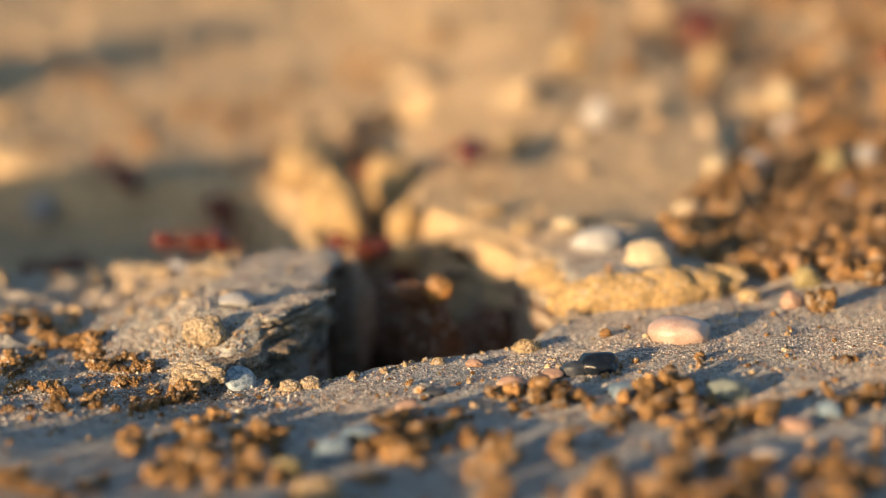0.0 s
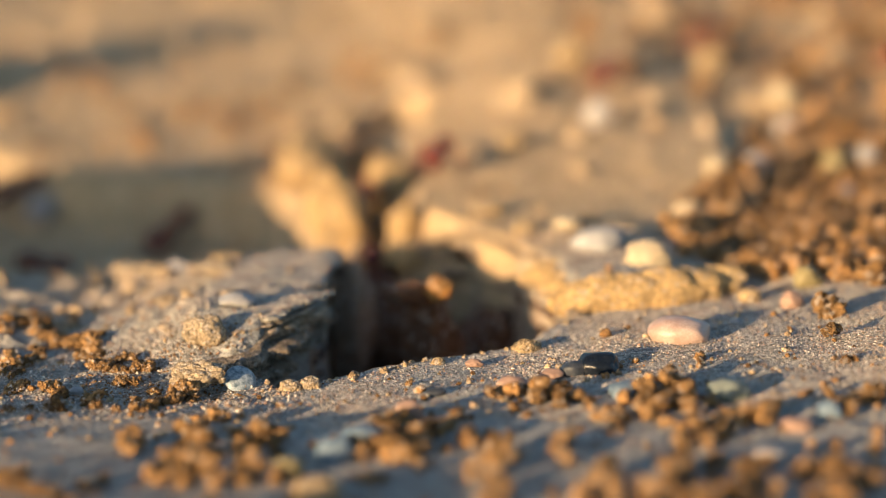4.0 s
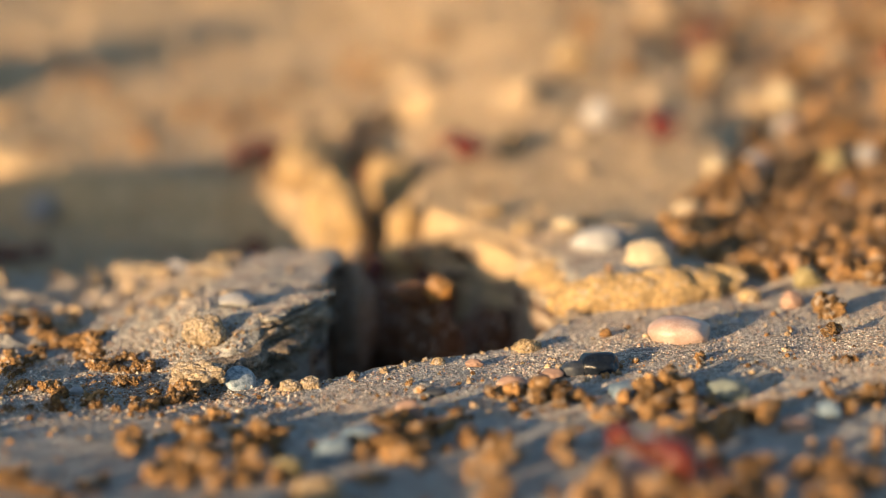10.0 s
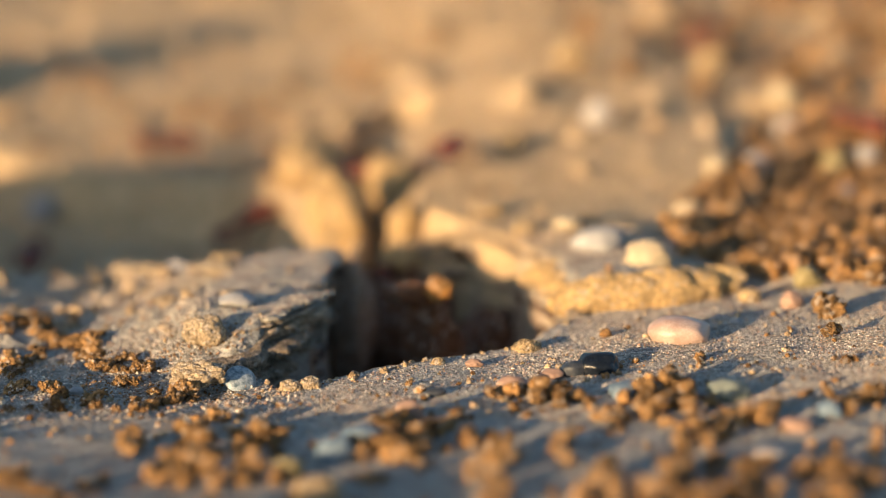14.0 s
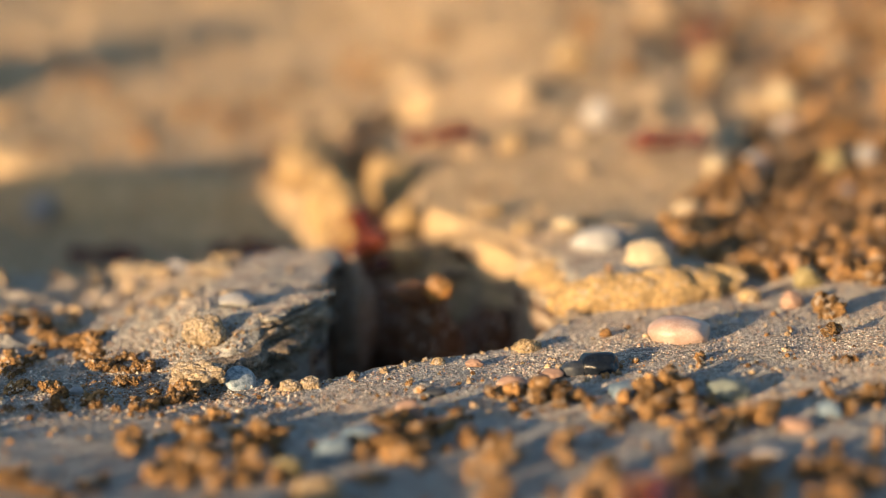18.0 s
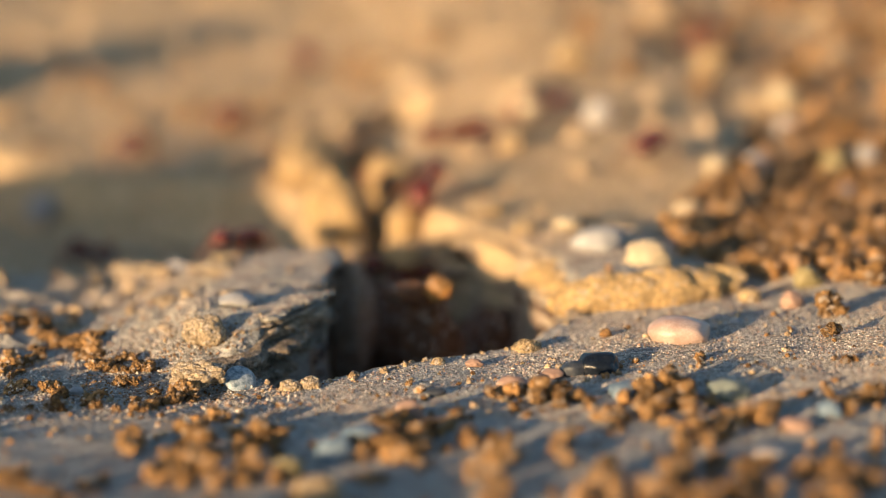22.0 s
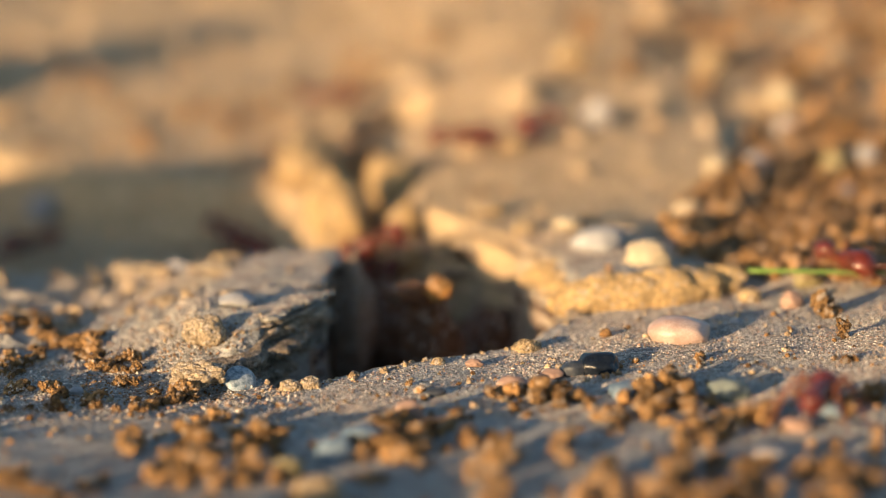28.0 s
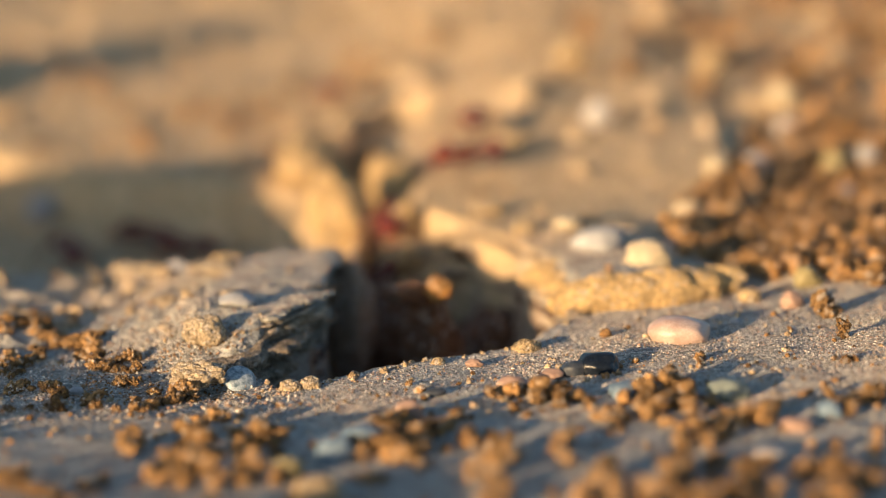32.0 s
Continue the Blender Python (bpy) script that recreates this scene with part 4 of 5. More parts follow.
def make_ant():
    """An ant 7.5 mm long that faces +x, its origin on the ground below the thorax."""
    ant = tagged(new("ant"), "glossy dark red harvester ant on dry earth", "ant", "ants at the nest")
    part("thorax", body_mesh("thorax", DARK, (1.5, 0.76, 0.9), lambda p: p * np.array([1, 1 - 0.25 * abs(p[0]), 1 + 0.2 * math.sin(3 * p[0]) - 0.1 * p[0]])), ant, 0.45, 0, 2.15, 0, 2)
    part("petiole", body_mesh("petiole", DARK, (0.40, 0.24, 0.34)), ant, -1.1, 0, 2.1, 0, 30)
    part("postpetiole", body_mesh("postpetiole", RED, (0.40, 0.36, 0.38)), ant, -1.6, 0, 2.45, 0, 25)
    part("gaster", body_mesh("gaster", GASTER, (1.08, 0.88, 0.88), lambda p: p * np.array([1, 1 - 0.14 * p[0], 1 - 0.1 * p[0]])), ant, -2.6, 0, 2.5, 0, -6, 0, "glossy dark gaster")
    head = part("head", body_mesh("head", RED, (1.34, 1.2, 1.0), lambda p: p * np.array([1, 1 - 0.1 * p[0], 1 - 0.16 * p[0]])), ant, 2.6, 0, 2.15, 0, 34, 0, "large red head")
    eye = body_mesh("eye", EYE_BLACK, (0.2, 0.1, 0.17))
    jaw = tube_mesh("mandible", GASTER, [(0, 0, 0), (0.35, 0.14, -0.04), (0.72, -0.16, -0.08)], (0.2, 0.15, 0.04))
    jaw_2 = tube_mesh("mandible", GASTER, [(0, 0, 0), (0.35, -0.14, -0.04), (0.72, 0.16, -0.08)], (0.2, 0.15, 0.04))
    for s, m in ((1, jaw), (-1, jaw_2)):
        part("eye", eye, head, 0.05, 1.1 * s, 0.22)
        part("mandible", m, head, 1.1, 0.4 * s, -0.12)
        part("antenna", tube_mesh("antenna", LEG, [(0, 0, 0), (0.55, 0.75 * s, 0.55), (1.25, 0.95 * s, 0.05), (1.95, 0.8 * s, -0.55)], (0.1, 0.085, 0.075, 0.085)), head, 0.9, 0.3 * s, 0.48)
    for s in (1, -1):
        for x, y, a in HIPS:
            long = 1.18 if a < -20 else 1.0
            me = tube_mesh("leg", LEG, [(0, 0, 0), (0, 0.28 * s, -0.25), (0, 1.45 * s * long, 0.95), (0, 2.35 * s * long, -0.85), (0, 2.95 * s * long, -1.9), (0, 3.35 * s * long, -2.0)],
                           (0.18, 0.145, 0.13, 0.09, 0.06, 0.045))
            part("leg", me, ant, x, y * s, 2.05, 0, 0, a * s * -1)
    return ant


# ---------------------------------------------------------------- things that move
def level(x, y):
    """The height at which an ant stands: the mean of the ground under its feet."""
    xs, ys = np.array([x - 1.6, x, x + 1.6, x, x]), np.array([y, y - 1.6, y, y + 1.6, y])
    h = height(xs, ys)
    return float(np.mean(np.maximum(h, h[4] - 2.0)))


def route(rows):
    """Poses along rows of (seconds, x, y) and, where an ant turns on the spot, its heading: the body follows the ground, head first."""
    out, facing = [], None
    for i, (t, x, y, *given) in enumerate(rows):
        a, b = rows[max(i - 1, 0)], rows[min(i + 1, len(rows) - 1)]
        dx, dy = b[1] - a[1], b[2] - a[2]
        turn = math.degrees(math.atan2(dy, dx)) if math.hypot(dx, dy) > 0.8 else facing
        turn = 35.0 * (i % 3) if turn is None else turn
        turn = given[0] if given else turn
        if facing is not None:
            turn = facing + max(-80, min(80, (turn - facing + 180) % 360 - 180))
        facing = turn
        u, v = math.cos(radians(turn)) * 2.2, math.sin(radians(turn)) * 2.2
        ahead, behind = level(x + u, y + v), level(x - u, y - v)
        pitch = max(-50, min(50, math.degrees(math.atan2(behind - ahead, 4.4))))
        out.append((t, pose(x * MM, y * MM, (max((ahead + behind) / 2, level(x, y))) * MM, 0, pitch * 0.8, turn)))
    if out[0][0] > 0:
        out.insert(0, (0.0, out[0][1]))
    if out[-1][0] < 32:
        out.append((32.0, out[-1][1]))
    return out


def stride(ant, rows):
    """The legs step in two sets of three while the ant is under way."""
    times, phases, phase = [0.0], [0.0], 0.0
    for (t0, x0, y0, *_), (t1, x1, y1, *_) in zip(rows, rows[1:]):
        way = math.hypot(x1 - x0, y1 - y0)
        n = max(1, min(int((t1 - t0) * 12), int(way / 1.2) + 1))
        for k in range(1, n + 1):
            phase -= min(way / n / 3.4, 0.3) * 2 * math.pi
            times.append(t0 + (t1 - t0) * k / n)
            phases.append(phase)
    legs = [o for o in ant.children if o.name.startswith("leg")]
    for i, leg in enumerate(legs):
        s = 1 if i < 3 else -1
        x, y, a = HIPS[i % 3]
        shift = math.pi if (i % 3 == 1) == (s > 0) else 0.0
        keys, last = [], -1
        for t, p in zip(times, phases):
            if frame(t) == last:
                continue
            last = frame(t)
            keys.append((t, pose(x * ANT, y * s * ANT, 2.05 * ANT, s * max(0, 14 * math.cos(p + shift)), 0, -s * (a + 17 * math.sin(p + shift)))))
        if keys[-1][0] < 32:
            keys.append((32.0, keys[-1][1]))
        walk(leg, keys)


def set_going(ant, rows):
    walk(ant, route(rows))
    stride(ant, rows)


def held(ob, rows, lift, turns):
    """A carried or rolled thing: rows of (seconds, x, y), its height over the ground and its turns."""
    out = [(t, pose(x * MM, y * MM, (level(x, y) + lift) * MM, *r)) for (t, x, y), r in zip(rows, turns)]
    if out[0][0] > 0:
        out.insert(0, (0.0, out[0][1]))
    if out[-1][0] < 32:
        out.append((32.0, out[-1][1]))
    walk(ob, out)


GREEN, green_tree, green_b = material("grass_green", 0.5, 0.4)
green_n = grain(green_tree, green_tree.nodes.new("ShaderNodeTexCoord").outputs["Object"], 1.1)
green_tree.links.new(mixed(green_tree, green_n, (0.16, 0.30, 0.05), (0.30, 0.42, 0.12)), green_b.inputs["Base Color"])


def grass_blade():
    """A cut piece of grass, folded along its midrib, 13 mm long."""
    bm = bmesh.new()
    rings = []
    for i in range(25):
        k = i / 24
        x, wide = -6.5 + 13 * k, 0.62 * (1 - 0.75 * k ** 2)
        bend = 0.5 * math.sin(k * 2.4) - 0.3
        prof = [(-wide, 0.22), (0, 0), (wide, 0.22), (wide, 0.32), (0, 0.12), (-wide, 0.32)]
        rings.append([bm.verts.new((x * MM, (y + bend) * MM, (z + 0.3 * bend) * MM)) for y, z in prof])
    for a, b in zip(rings, rings[1:]):
        for k in range(6):
            bm.faces.new((a[k], a[(k + 1) % 6], b[(k + 1) % 6], b[k]))
    bm.faces.new(rings[0][::-1])
    bm.faces.new(rings[-1])
    me = bpy.data.meshes.new("grass_blade")
    bm.to_mesh(me)
    bm.free()
    me.materials.append(GREEN)
    return tagged(new("grass_blade", me), "cut green grass blade carried by an ant", "grass blade")


def motions():
    first = make_ant()
    walked = [
        [(0, -20.5, 201.5), (0.4, -20.0, 201.5), (0.6, -18.9, 200.4), (0.9, -15.6, 186.9), (1.3, -21.0, 213.4)],
        [(0.45, 43.2, 169.0), (0.6, 29.5, 173.9), (0.8, 22.8, 173.4), (1, 17.3, 174.9), (1.2, 11.9, 175.2), (1.4, 7.1, 170.1), (1.6, 5.6, 163.0), (1.8, 5.0, 160.8), (1.95, 1.5, 175.0)],
        [(0.6, -35.2, 134.6), (0.8, -23.3, 138.4), (1, -19.9, 147.3), (1.2, -16.1, 154.0), (1.4, -8.8, 156.0), (1.6, -1.2, 154.6), (1.8, 4.3, 148.6), (2, 8.6, 144.9), (2.2, 14.6, 142.0), (2.4, 17.8, 144.1), (2.6, 22.3, 151.4), (2.8, 26.2, 154.1), (3.05, 40.4, 153.1)],
        [(2.6, 1.5, 175.0), (2.9, 6.6, 162.6), (3, 5.1, 164.0), (3.15, -3.5, 163.1), (3.3, -11.4, 157.1), (3.5, -20.2, 151.2), (3.8, -37.7, 140.8)],
        [(6.25, 40.1, 154.7), (6.5, 25.2, 156.5), (6.7, 24.2, 157.5, 182), (6.9, 23.3, 156.6, 184), (7, 23.1, 155.2, 188), (7.1, 22.9, 153.6, 200), (7.3, 22.3, 149.7, 235), (7.5, 21.8, 147.0, 250), (7.7, 20.8, 146.8, 215), (7.9, 20.3, 146.7, 190), (8, 20.3, 146.0, 186), (8.1, 19.9, 144.4, 190), (8.3, 17.3, 142.4), (8.5, 15.5, 142.3), (8.7, 13.5, 143.4), (8.9, 12.4, 142.7), (9, 12.4, 140.9), (9.3, 12.7, 139.3), (9.5, 12.9, 137.5), (9.7, 10.8, 134.1), (9.9, 11.0, 134.0), (10, 11.3, 132.7), (10.3, 13.1, 131.5), (10.5, 13.5, 127.5), (10.7, 14.2, 127.6), (11, 15.7, 125.8), (11.3, 17.0, 127.0), (11.7, 17.1, 128.3), (12, 17.6, 130.5), (12.3, 14.8, 129.0), (12.5, 11.0, 129.2), (12.7, 10.1, 130.0), (12.9, 9.4, 131.2), (13, 9.7, 131.4), (13.1, 8.8, 130.3), (13.3, 2.1, 138.5), (13.5, -8.7, 150.4), (13.7, -17.0, 158.8), (13.9, -28.9, 173.6), (13.98, -43.8, 174.1), (14.3, -51.9, 174.4)],
        [(6.45, 37.4, 143.8), (6.55, 23.4, 147.6), (6.7, 17.0, 151.7), (6.9, 7.0, 159.5), (7, 2.5, 163.8), (7.15, -1.2, 158.4), (7.4, -4.0, 172.0)],
        [(8.85, 41.8, 161.7), (9, 28.4, 168.3), (9.1, 24.3, 168.8), (9.3, 13.8, 163.5), (9.45, 5.5, 162.3), (9.7, 1.5, 175.0)],
        [(10.15, 40.1, 154.7), (10.3, 22.2, 158.4), (10.5, 12.0, 155.7), (10.7, 6.4, 152.7), (10.9, 2.3, 149.4), (11, -1.8, 147.8), (11.1, -5.5, 149.8), (11.3, -10.4, 154.7), (11.5, -18.8, 154.9), (11.7, -24.3, 150.4), (11.95, -39.7, 147.3)],
        [(10, 47.4, 257.4), (10.4, 38.9, 246.8), (10.7, 27.2, 227.9), (11, 23.9, 198.9), (11.3, 20.2, 202.7), (11.5, 1.4, 204.4), (11.7, -3.1, 211.4), (12.2, -3.0, 199.0)],
        [(10.6, 52.3, 203.9), (10.9, 33.6, 205.8), (11, 30.9, 205.0), (11.1, 27.0, 187.1), (11.3, 28.2, 177.0), (11.6, 43.1, 166.9)],
        [(11.65, 43.6, 169.0), (11.8, 27.6, 174.5), (11.9, 18.1, 176.7), (12, 7.8, 178.0), (12.1, 5.0, 163.4), (12.3, 4.5, 161.3), (12.6, 1.5, 175.0)],
        [(17.4, 8.2, 95.0), (18, 10.9, 122.3), (18.2, 11.8, 127.7), (18.4, 14.0, 128.3), (18.6, 15.8, 127.9), (18.8, 16.4, 129.3), (19, 18.3, 128.6), (19.2, 18.6, 129.1), (19.4, 18.7, 128.6), (19.6, 19.4, 129.0), (19.8, 20.8, 128.6), (20, 22.0, 127.5), (20.3, 33.8, 124.5)],
        [(19.8, -39.7, 150.0), (20, -27.1, 153.2), (20.2, -21.2, 154.7), (20.4, -14.9, 156.8), (20.6, -4.1, 156.6), (20.8, 4.4, 153.2), (21, 7.1, 152.7), (21.2, 10.8, 154.0), (21.4, 13.4, 156.7), (21.6, 19.2, 161.1), (21.8, 28.1, 168.1), (22, 43.2, 163.0)],
        [(20.1, 1.5, 175.0), (20.4, 4.6, 164.9), (20.6, 5.9, 185.8), (20.8, 6.9, 181.6), (21, 6.2, 186.0), (21.2, 5.5, 199.2), (21.4, 14.4, 206.4), (21.6, 13.8, 211.4), (22, 18.2, 218.7), (23, 24.9, 247.0), (24, 34.0, 277.3), (25, 41.2, 307.8)],
        [(20.8, -21.0, 213.4), (21.2, -22.3, 194.7), (21.4, -21.8, 199.5), (21.6, -19.8, 201.5), (21.8, -16.8, 197.9), (22, -16.7, 200.4), (22.2, -17.2, 200.2), (22.4, -17.6, 188.5), (22.6, -19.7, 184.5), (22.8, -20.1, 173.5, 268), (23, -20.1, 170.2, 275), (23.2, -18.4, 166.4, 350), (23.4, -18.1, 166.0, 359), (23.6, -17.4, 165.0, 350), (23.8, -18.1, 163.0, 280), (24, -20.0, 163.6, 212), (24.2, -23.6, 161.0, 195), (24.4, -27.0, 156.5), (24.65, -40.7, 152.3)],
        [(22.4, 42.3, 160.8), (22.6, 28.8, 169.6), (22.8, 28.6, 171.3), (23, 28.7, 173.3), (23.2, 29.4, 179.6), (23.4, 31.2, 181.4), (23.6, 31.0, 181.4), (23.8, 30.8, 183.3), (24, 30.1, 190.4), (24.2, 27.7, 195.4), (24.4, 27.8, 199.4), (24.6, 28.5, 196.7), (24.8, 28.4, 197.7), (25, 29.5, 203.0), (25.2, 30.1, 204.5), (25.5, 35.7, 207.0), (25.8, 53.1, 201.6)],
        [(22.4, 1.5, 175.0), (22.8, 5.1, 165.4), (23, 5.4, 167.4), (23.2, 6.4, 167.6), (23.3, 8.0, 160.5), (23.4, 9.4, 152.8), (23.6, 12.1, 141.0), (23.8, 13.2, 127.5), (24.1, 11.4, 95.0)],
        [(23.4, 1.5, 175.0), (23.8, 5.0, 166.8), (24, 7.1, 170.9), (24.2, 18.5, 169.6), (24.4, 26.7, 157.4), (24.6, 40.5, 150.8)],
        [(25, -4.0, 172.0), (25.5, -9.0, 200.1), (26, -4.0, 172.0)],
        [(25.3, 38.0, 143.6), (25.5, 21.2, 149.3), (25.75, 7.8, 156.6), (26.1, 1.5, 175.0)],
        [(25.6, 15.0, 310.5), (26.3, 16.7, 250.8), (27, 17.6, 212.4), (27.5, 20.1, 197.2), (27.7, 24.6, 192.4), (27.9, 26.7, 180.4), (28, 29.1, 178.9), (28.1, 30.3, 173.6), (28.3, 43.5, 162.7)],
        [(26.9, 14.8, 95.0), (27.5, 18.5, 125.9), (27.7, 16.2, 129.7), (27.9, 20.7, 138.5), (28, 21.9, 142.4), (28.1, 23.4, 147.6), (28.3, 28.9, 161.8), (28.5, 43.5, 162.7)],
        [(28.7, 44.7, 168.8), (29, 30.0, 175.6), (29.1, 28.6, 174.3), (29.3, 26.2, 176.0), (29.5, 21.1, 171.0), (29.7, 14.8, 167.3), (29.9, 12.0, 164.4), (30, 10.5, 163.6), (30.1, 9.4, 163.1), (30.3, 4.5, 160.6), (30.5, 0.0, 160.7), (30.7, -6.0, 159.6), (30.9, -9.4, 157.2), (31, -10.7, 157.1), (31.1, -12.0, 157.0), (31.3, -15.4, 156.8), (31.5, -18.3, 152.9), (31.6, -20.9, 150.2), (31.8, -23.3, 149.1), (31.9, -25.0, 148.6), (32, -37.2, 148.2)],
        [(30, -6.4, 95.0), (30.6, -7.8, 129.1), (30.7, -8.2, 133.3), (30.9, -15.4, 150.4), (31, -20.9, 156.2), (31.1, -23.4, 159.6), (31.2, -24.1, 167.2), (31.3, -23.5, 171.6), (31.4, -20.1, 172.0), (31.5, -18.3, 177.9), (31.6, -18.4, 180.4), (31.8, -27.1, 185.8), (31.9, -31.3, 187.5), (32, -48.0, 189.6)],
        [(31.6, 42.9, 163.2), (31.8, 19.8, 173.8), (31.9, 12.3, 176.7), (32, 4.6, 191.8)],
        [(0, -6.4, 227.1), (1, -6.7, 228.7), (2, -5.8, 226.0), (3, -6.7, 212.9), (4.5, -6.4, 227.1), (6, -6.9, 234.5), (7, -6.1, 227.1), (8, -5.8, 226.1), (10, -5.8, 226.0), (11, -3.8, 214.7), (12, -4.7, 222.6), (13, -4.2, 217.7), (14, -6.1, 227.1), (15.5, -4.9, 205.3), (17, -6.2, 226.9), (18, -6.9, 209.7), (19, -6.2, 226.6), (20, -4.7, 222.0), (21, -4.5, 209.0), (22, -5.3, 223.5), (23, -5.4, 224.6), (24, -5.6, 224.5), (25, -5.7, 225.1), (26.5, -4.5, 209.7), (28, -5.3, 205.6), (30, -6.1, 226.7), (31, -6.2, 216.8), (32, -4.5, 209.7)],
        [(0, 2.4, 219.3), (1, 3.1, 238.2), (2, 0.8, 225.1), (3, 0.8, 229.8), (4.5, -0.7, 219.3), (6, -0.7, 221.1), (7, 0.3, 221.8), (8, 1.6, 226.1), (9, 2.4, 227.2), (10, 1.6, 223.7), (11, 4.2, 219.2), (11.5, 3.0, 219.4), (12.3, -0.2, 219.4), (13, -1.9, 219.2), (14, 0.8, 221.2), (15.5, -0.7, 230.6), (17, 0.5, 221.2), (18, 0.0, 229.4), (19, 0.3, 221.3), (21, 0.5, 228.8), (22, 1.5, 229.1), (23, 1.6, 229.0), (24, 2.2, 229.8), (25, 3.3, 232.5), (26.5, 0.3, 225.7), (28, 1.9, 227.1), (29, 2.6, 227.6), (30, 2.9, 228.3), (31, 2.5, 225.1), (32, 3.0, 234.5)],
        [(0, 28.8, 280.9), (4, 16.7, 250.8), (6, 9.8, 233.0), (7, 7.7, 235.3), (8, 19.0, 228.9), (9, 24.2, 235.5), (10, 19.8, 226.2), (11, 23.6, 222.6), (12, 35.7, 240.4), (14, 38.6, 231.1), (17, 36.9, 230.8), (18, 20.2, 219.7), (19, 5.4, 236.6), (20, 8.4, 239.1), (21, 5.4, 236.6), (22, -1.1, 211.9), (23, -3.9, 205.3), (23.6, -3.0, 199.0)],
        [(23, 28.6, 272.3), (24.3, 8.4, 237.3), (25, 5.0, 238.0), (26, 11.5, 235.6), (28, 9.1, 230.4), (29, 7.3, 229.5), (30, 7.9, 231.0), (31, 7.8, 219.6), (31.5, 4.8, 219.2), (32, 2.4, 219.3)],
        [(0, -21.0, 231.8), (1, -24.7, 247.7), (2, -24.5, 246.4), (3, -23.9, 234.5), (5, -28.3, 233.1), (6, -31.2, 234.2), (7, -24.8, 235.3), (8, -22.3, 240.0), (9, -16.1, 228.7), (10, -18.1, 238.4), (11.5, -24.1, 232.4), (13, -30.0, 235.2), (14, -27.3, 246.4), (15.5, -19.7, 224.7), (17, -18.1, 222.8), (18, -18.0, 223.1), (19.5, -15.5, 221.8), (21, -16.8, 227.9), (22, -30.3, 243.4), (23, -17.1, 244.7), (24, -14.8, 221.7), (25, -19.5, 242.9), (26.5, -24.1, 234.2), (28, -20.4, 230.1), (29, -20.2, 228.5), (30, -21.8, 228.2), (31, -24.9, 229.6), (32, -28.0, 231.6)],
        [(0, -31.8, 239.2), (1, -21.8, 224.7), (2, -31.1, 235.8), (3, -41.6, 245.5), (5, -40.0, 242.4), (6, -39.0, 240.5), (7, -16.0, 222.0), (8, -17.3, 227.0), (9, -15.3, 228.3), (10, -17.6, 222.7), (11, -17.1, 223.4), (12, -31.1, 233.2), (14, -17.5, 228.8), (15.5, -15.3, 219.7), (17, -17.7, 226.0), (19, -14.8, 219.3), (20, -14.8, 220.2), (21, -15.3, 219.7), (22, -22.0, 258.4), (23, -19.1, 231.5), (24, -14.8, 221.3), (25, -18.3, 227.1), (28, -17.7, 225.7), (30, -16.1, 225.3), (31, -17.5, 223.6), (32, -23.5, 227.0)],
        [(21, -30.0, 367.5), (22, -15.8, 289.5), (23, -11.4, 273.4), (24, -11.4, 266.2), (25, -12.8, 262.7), (28, -11.6, 262.3), (29, -11.1, 264.8), (30, -11.5, 263.5), (32, -11.7, 264.5)],
        [(0, -6.8, 205.9), (1, -2.5, 204.2), (3, -4.4, 205.0), (6, -7.7, 203.3), (7, -3.9, 204.8), (10, -2.5, 204.2), (12, -3.9, 204.8), (14, -2.8, 204.2), (17, -4.4, 205.0), (19, -4.4, 205.0), (21, -3.7, 204.6), (24, -3.9, 204.8), (25, -4.4, 205.0), (28, -3.7, 204.7), (32, -3.9, 204.8)],
        [(0, -4.0, 204.6), (3, -4.4, 204.7), (8, -6.8, 205.5), (12, -4.4, 204.7), (19, -6.8, 205.6), (22, -3.0, 204.1), (25, -4.4, 204.7), (28, -6.3, 205.4), (32, -4.4, 204.7)],
        [(0, -34.7, 220.8), (1, -30.3, 222.7), (3, -37.0, 222.7), (7, -31.2, 223.1), (8, -34.0, 226.5), (11, -39.5, 225.4), (14, -37.5, 225.9), (17, -30.1, 224.8), (20, -33.3, 224.0), (22, -32.3, 225.8), (23, -38.9, 225.6), (24, -34.8, 227.0), (25, -33.9, 233.2), (28, -38.3, 230.8), (32, -34.6, 227.5)],
    ]
    ants = [first] + [copy_thing(first, Matrix()) for _ in walked]
    for ant, rows in zip(ants, walked):
        set_going(ant, rows)
    blade = grass_blade()
    rows = [(25.6, 13.6, 309.7), (26.3, 15.6, 250.9), (27, 16.7, 212.3), (27.5, 19.1, 195.4), (27.7, 24.5, 192.2), (27.9, 26.7, 180.1), (28, 28.1, 177.2), (28.1, 29.3, 173.8), (28.3, 44.6, 163.8)]
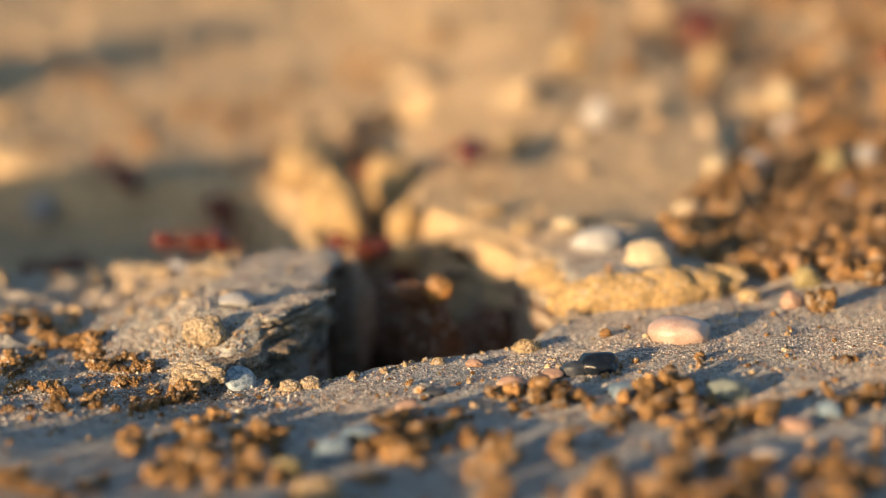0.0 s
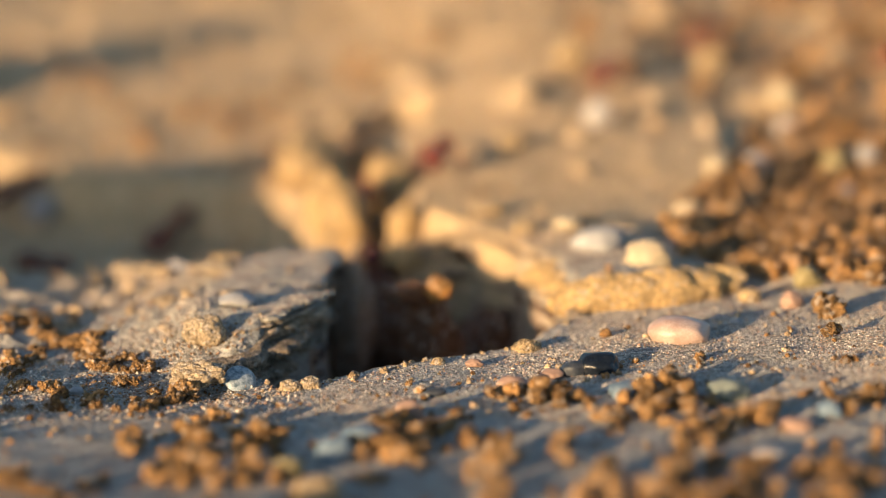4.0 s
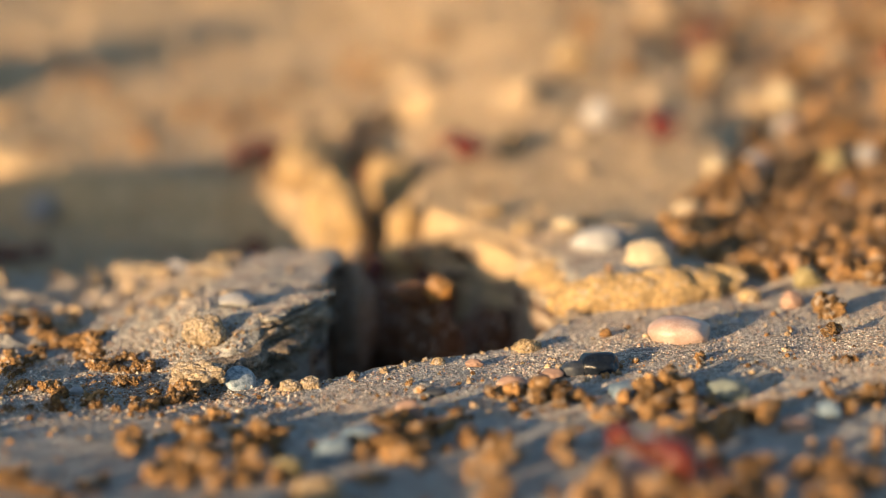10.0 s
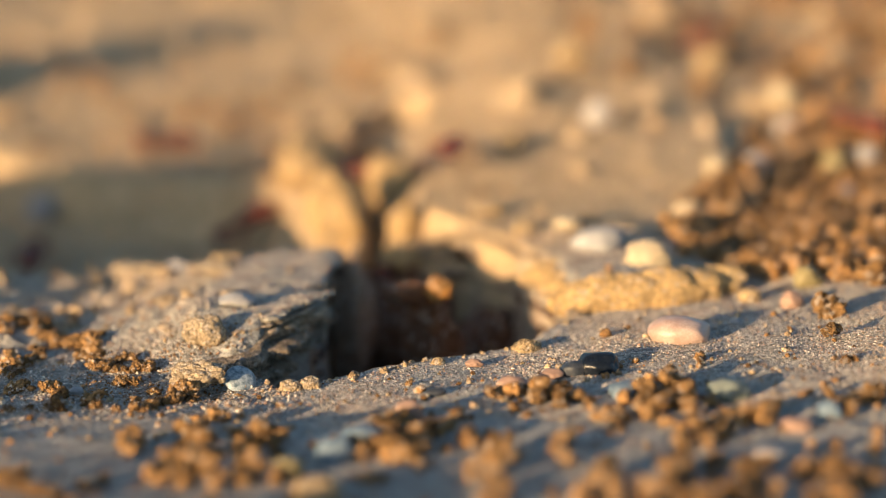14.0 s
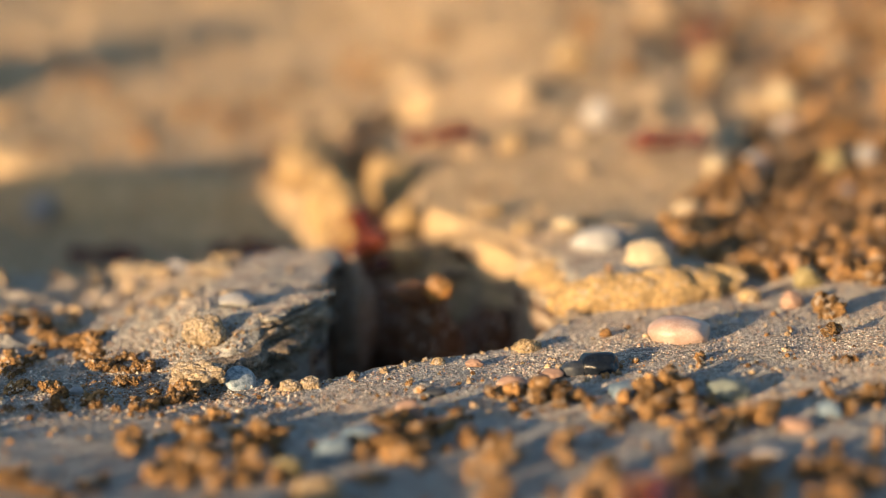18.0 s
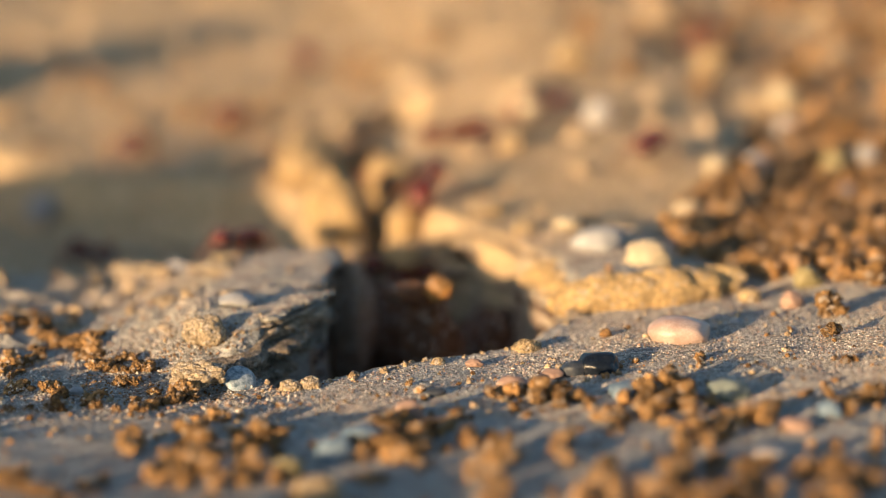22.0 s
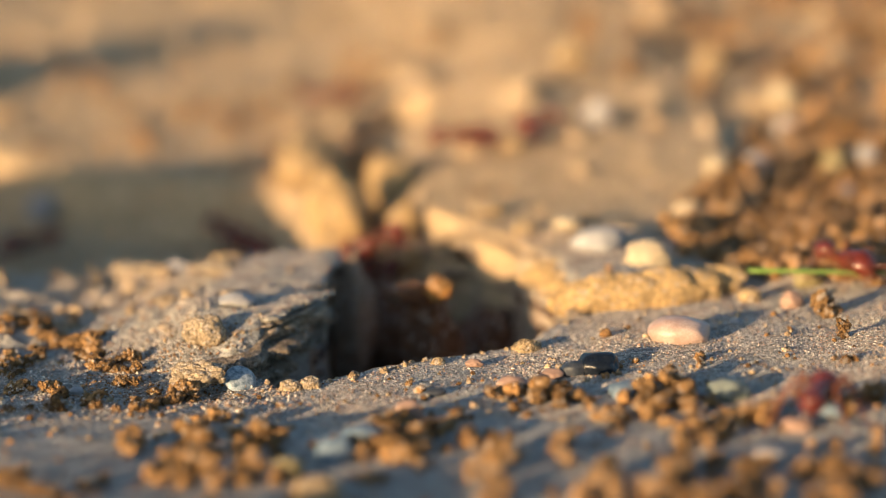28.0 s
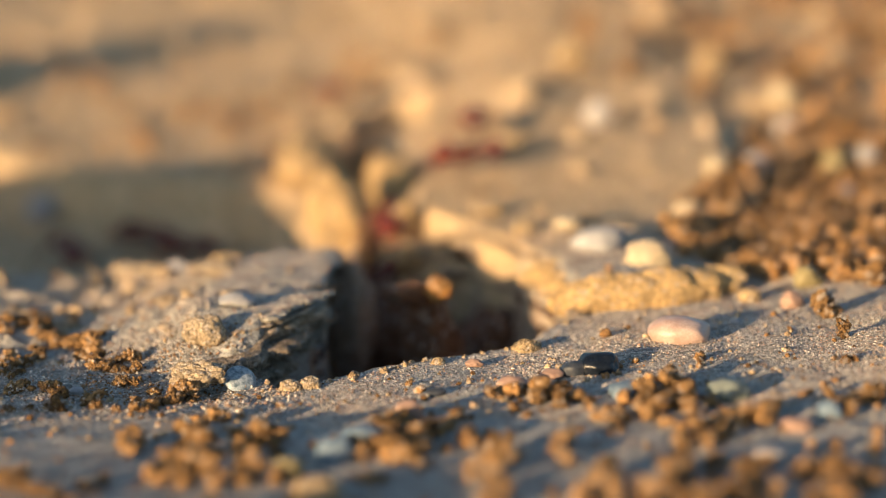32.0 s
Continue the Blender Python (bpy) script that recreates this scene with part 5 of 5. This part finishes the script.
    held(blade, rows, 1.2, [(8, -4, 176 + 3 * i) for i in range(len(rows))])
    seed = clod("seed", 0, 0, 0, 0.9, 1.2, 0.8, 9, "pale cream seed carried by an ant", STONES["cream"], 1.2, 0.1, "seed")
    rows = [(19, 68.7, 276.4), (19.5, 42.6, 263.7), (20, 36.0, 261.7), (20.6, 20.1, 247.2), (21, 17.3, 241.7), (21.5, 13.8, 234.3), (22, 8.0, 235.9), (22.4, 4.5, 230.9), (22.7, -0.2, 214.6), (23, -3.7, 205.1), (23.3, -3.0, 199.0)]
    held(seed, rows, 2.2, [(0, 0, 12 * i) for i in range(len(rows))])
    set_going(ants[-1], [(t, x + 1.5, y + 2.0) for t, x, y in rows])
    rolled = crumb(26, 172, 1.7, "small brown soil crumb moved by the ants")
    rolled.scale = (1.5, 1.4, 1.5)
    rows = [(2.8, 41.6, 157.7), (3, 28.3, 161.7), (3.3, 25.8, 162.4), (24.2, 25.8, 162.4), (24.6, 26.4, 162.2)]
    held(rolled, rows, 0.6, [(0, 0, 0), (30, 40, 20), (0, 0, 40), (0, 0, 40), (0, 70, 60)])
    rolled = crumb(26, 176, 2.2, "round granular soil crumb on the sand")
    rolled.scale = (1.95, 1.95, 2.7)
    rows = [(0.3, 26.3, 171.4), (0.9, 26.5, 169.4), (21.7, 26.5, 169.4), (22, 26.7, 169.6), (22.7, 26.7, 169.6), (22.9, 26.4, 169.7)]
    held(rolled, rows, 0.75, [(0, 0, 0), (20, 30, 10), (20, 30, 10), (50, 35, 30), (50, 35, 30), (30, 60, 50)])
    kicked = crumb(-20.3, 164.7, 0.8, "brown granular soil crumb kicked along by an ant")
    held(kicked, [(22.9, -20.3, 164.7), (23.1, -23.5, 167.1)], 0.24, [(0, 0, 0), (40, 60, 30)])
    kicked = crumb(-19.8, 164.2, 0.8, "brown granular soil crumb kicked along by an ant")
    held(kicked, [(24.0, -19.8, 164.2), (24.4, -20.9, 165.9)], 0.24, [(0, 0, 0), (40, 60, 30)])


motions()
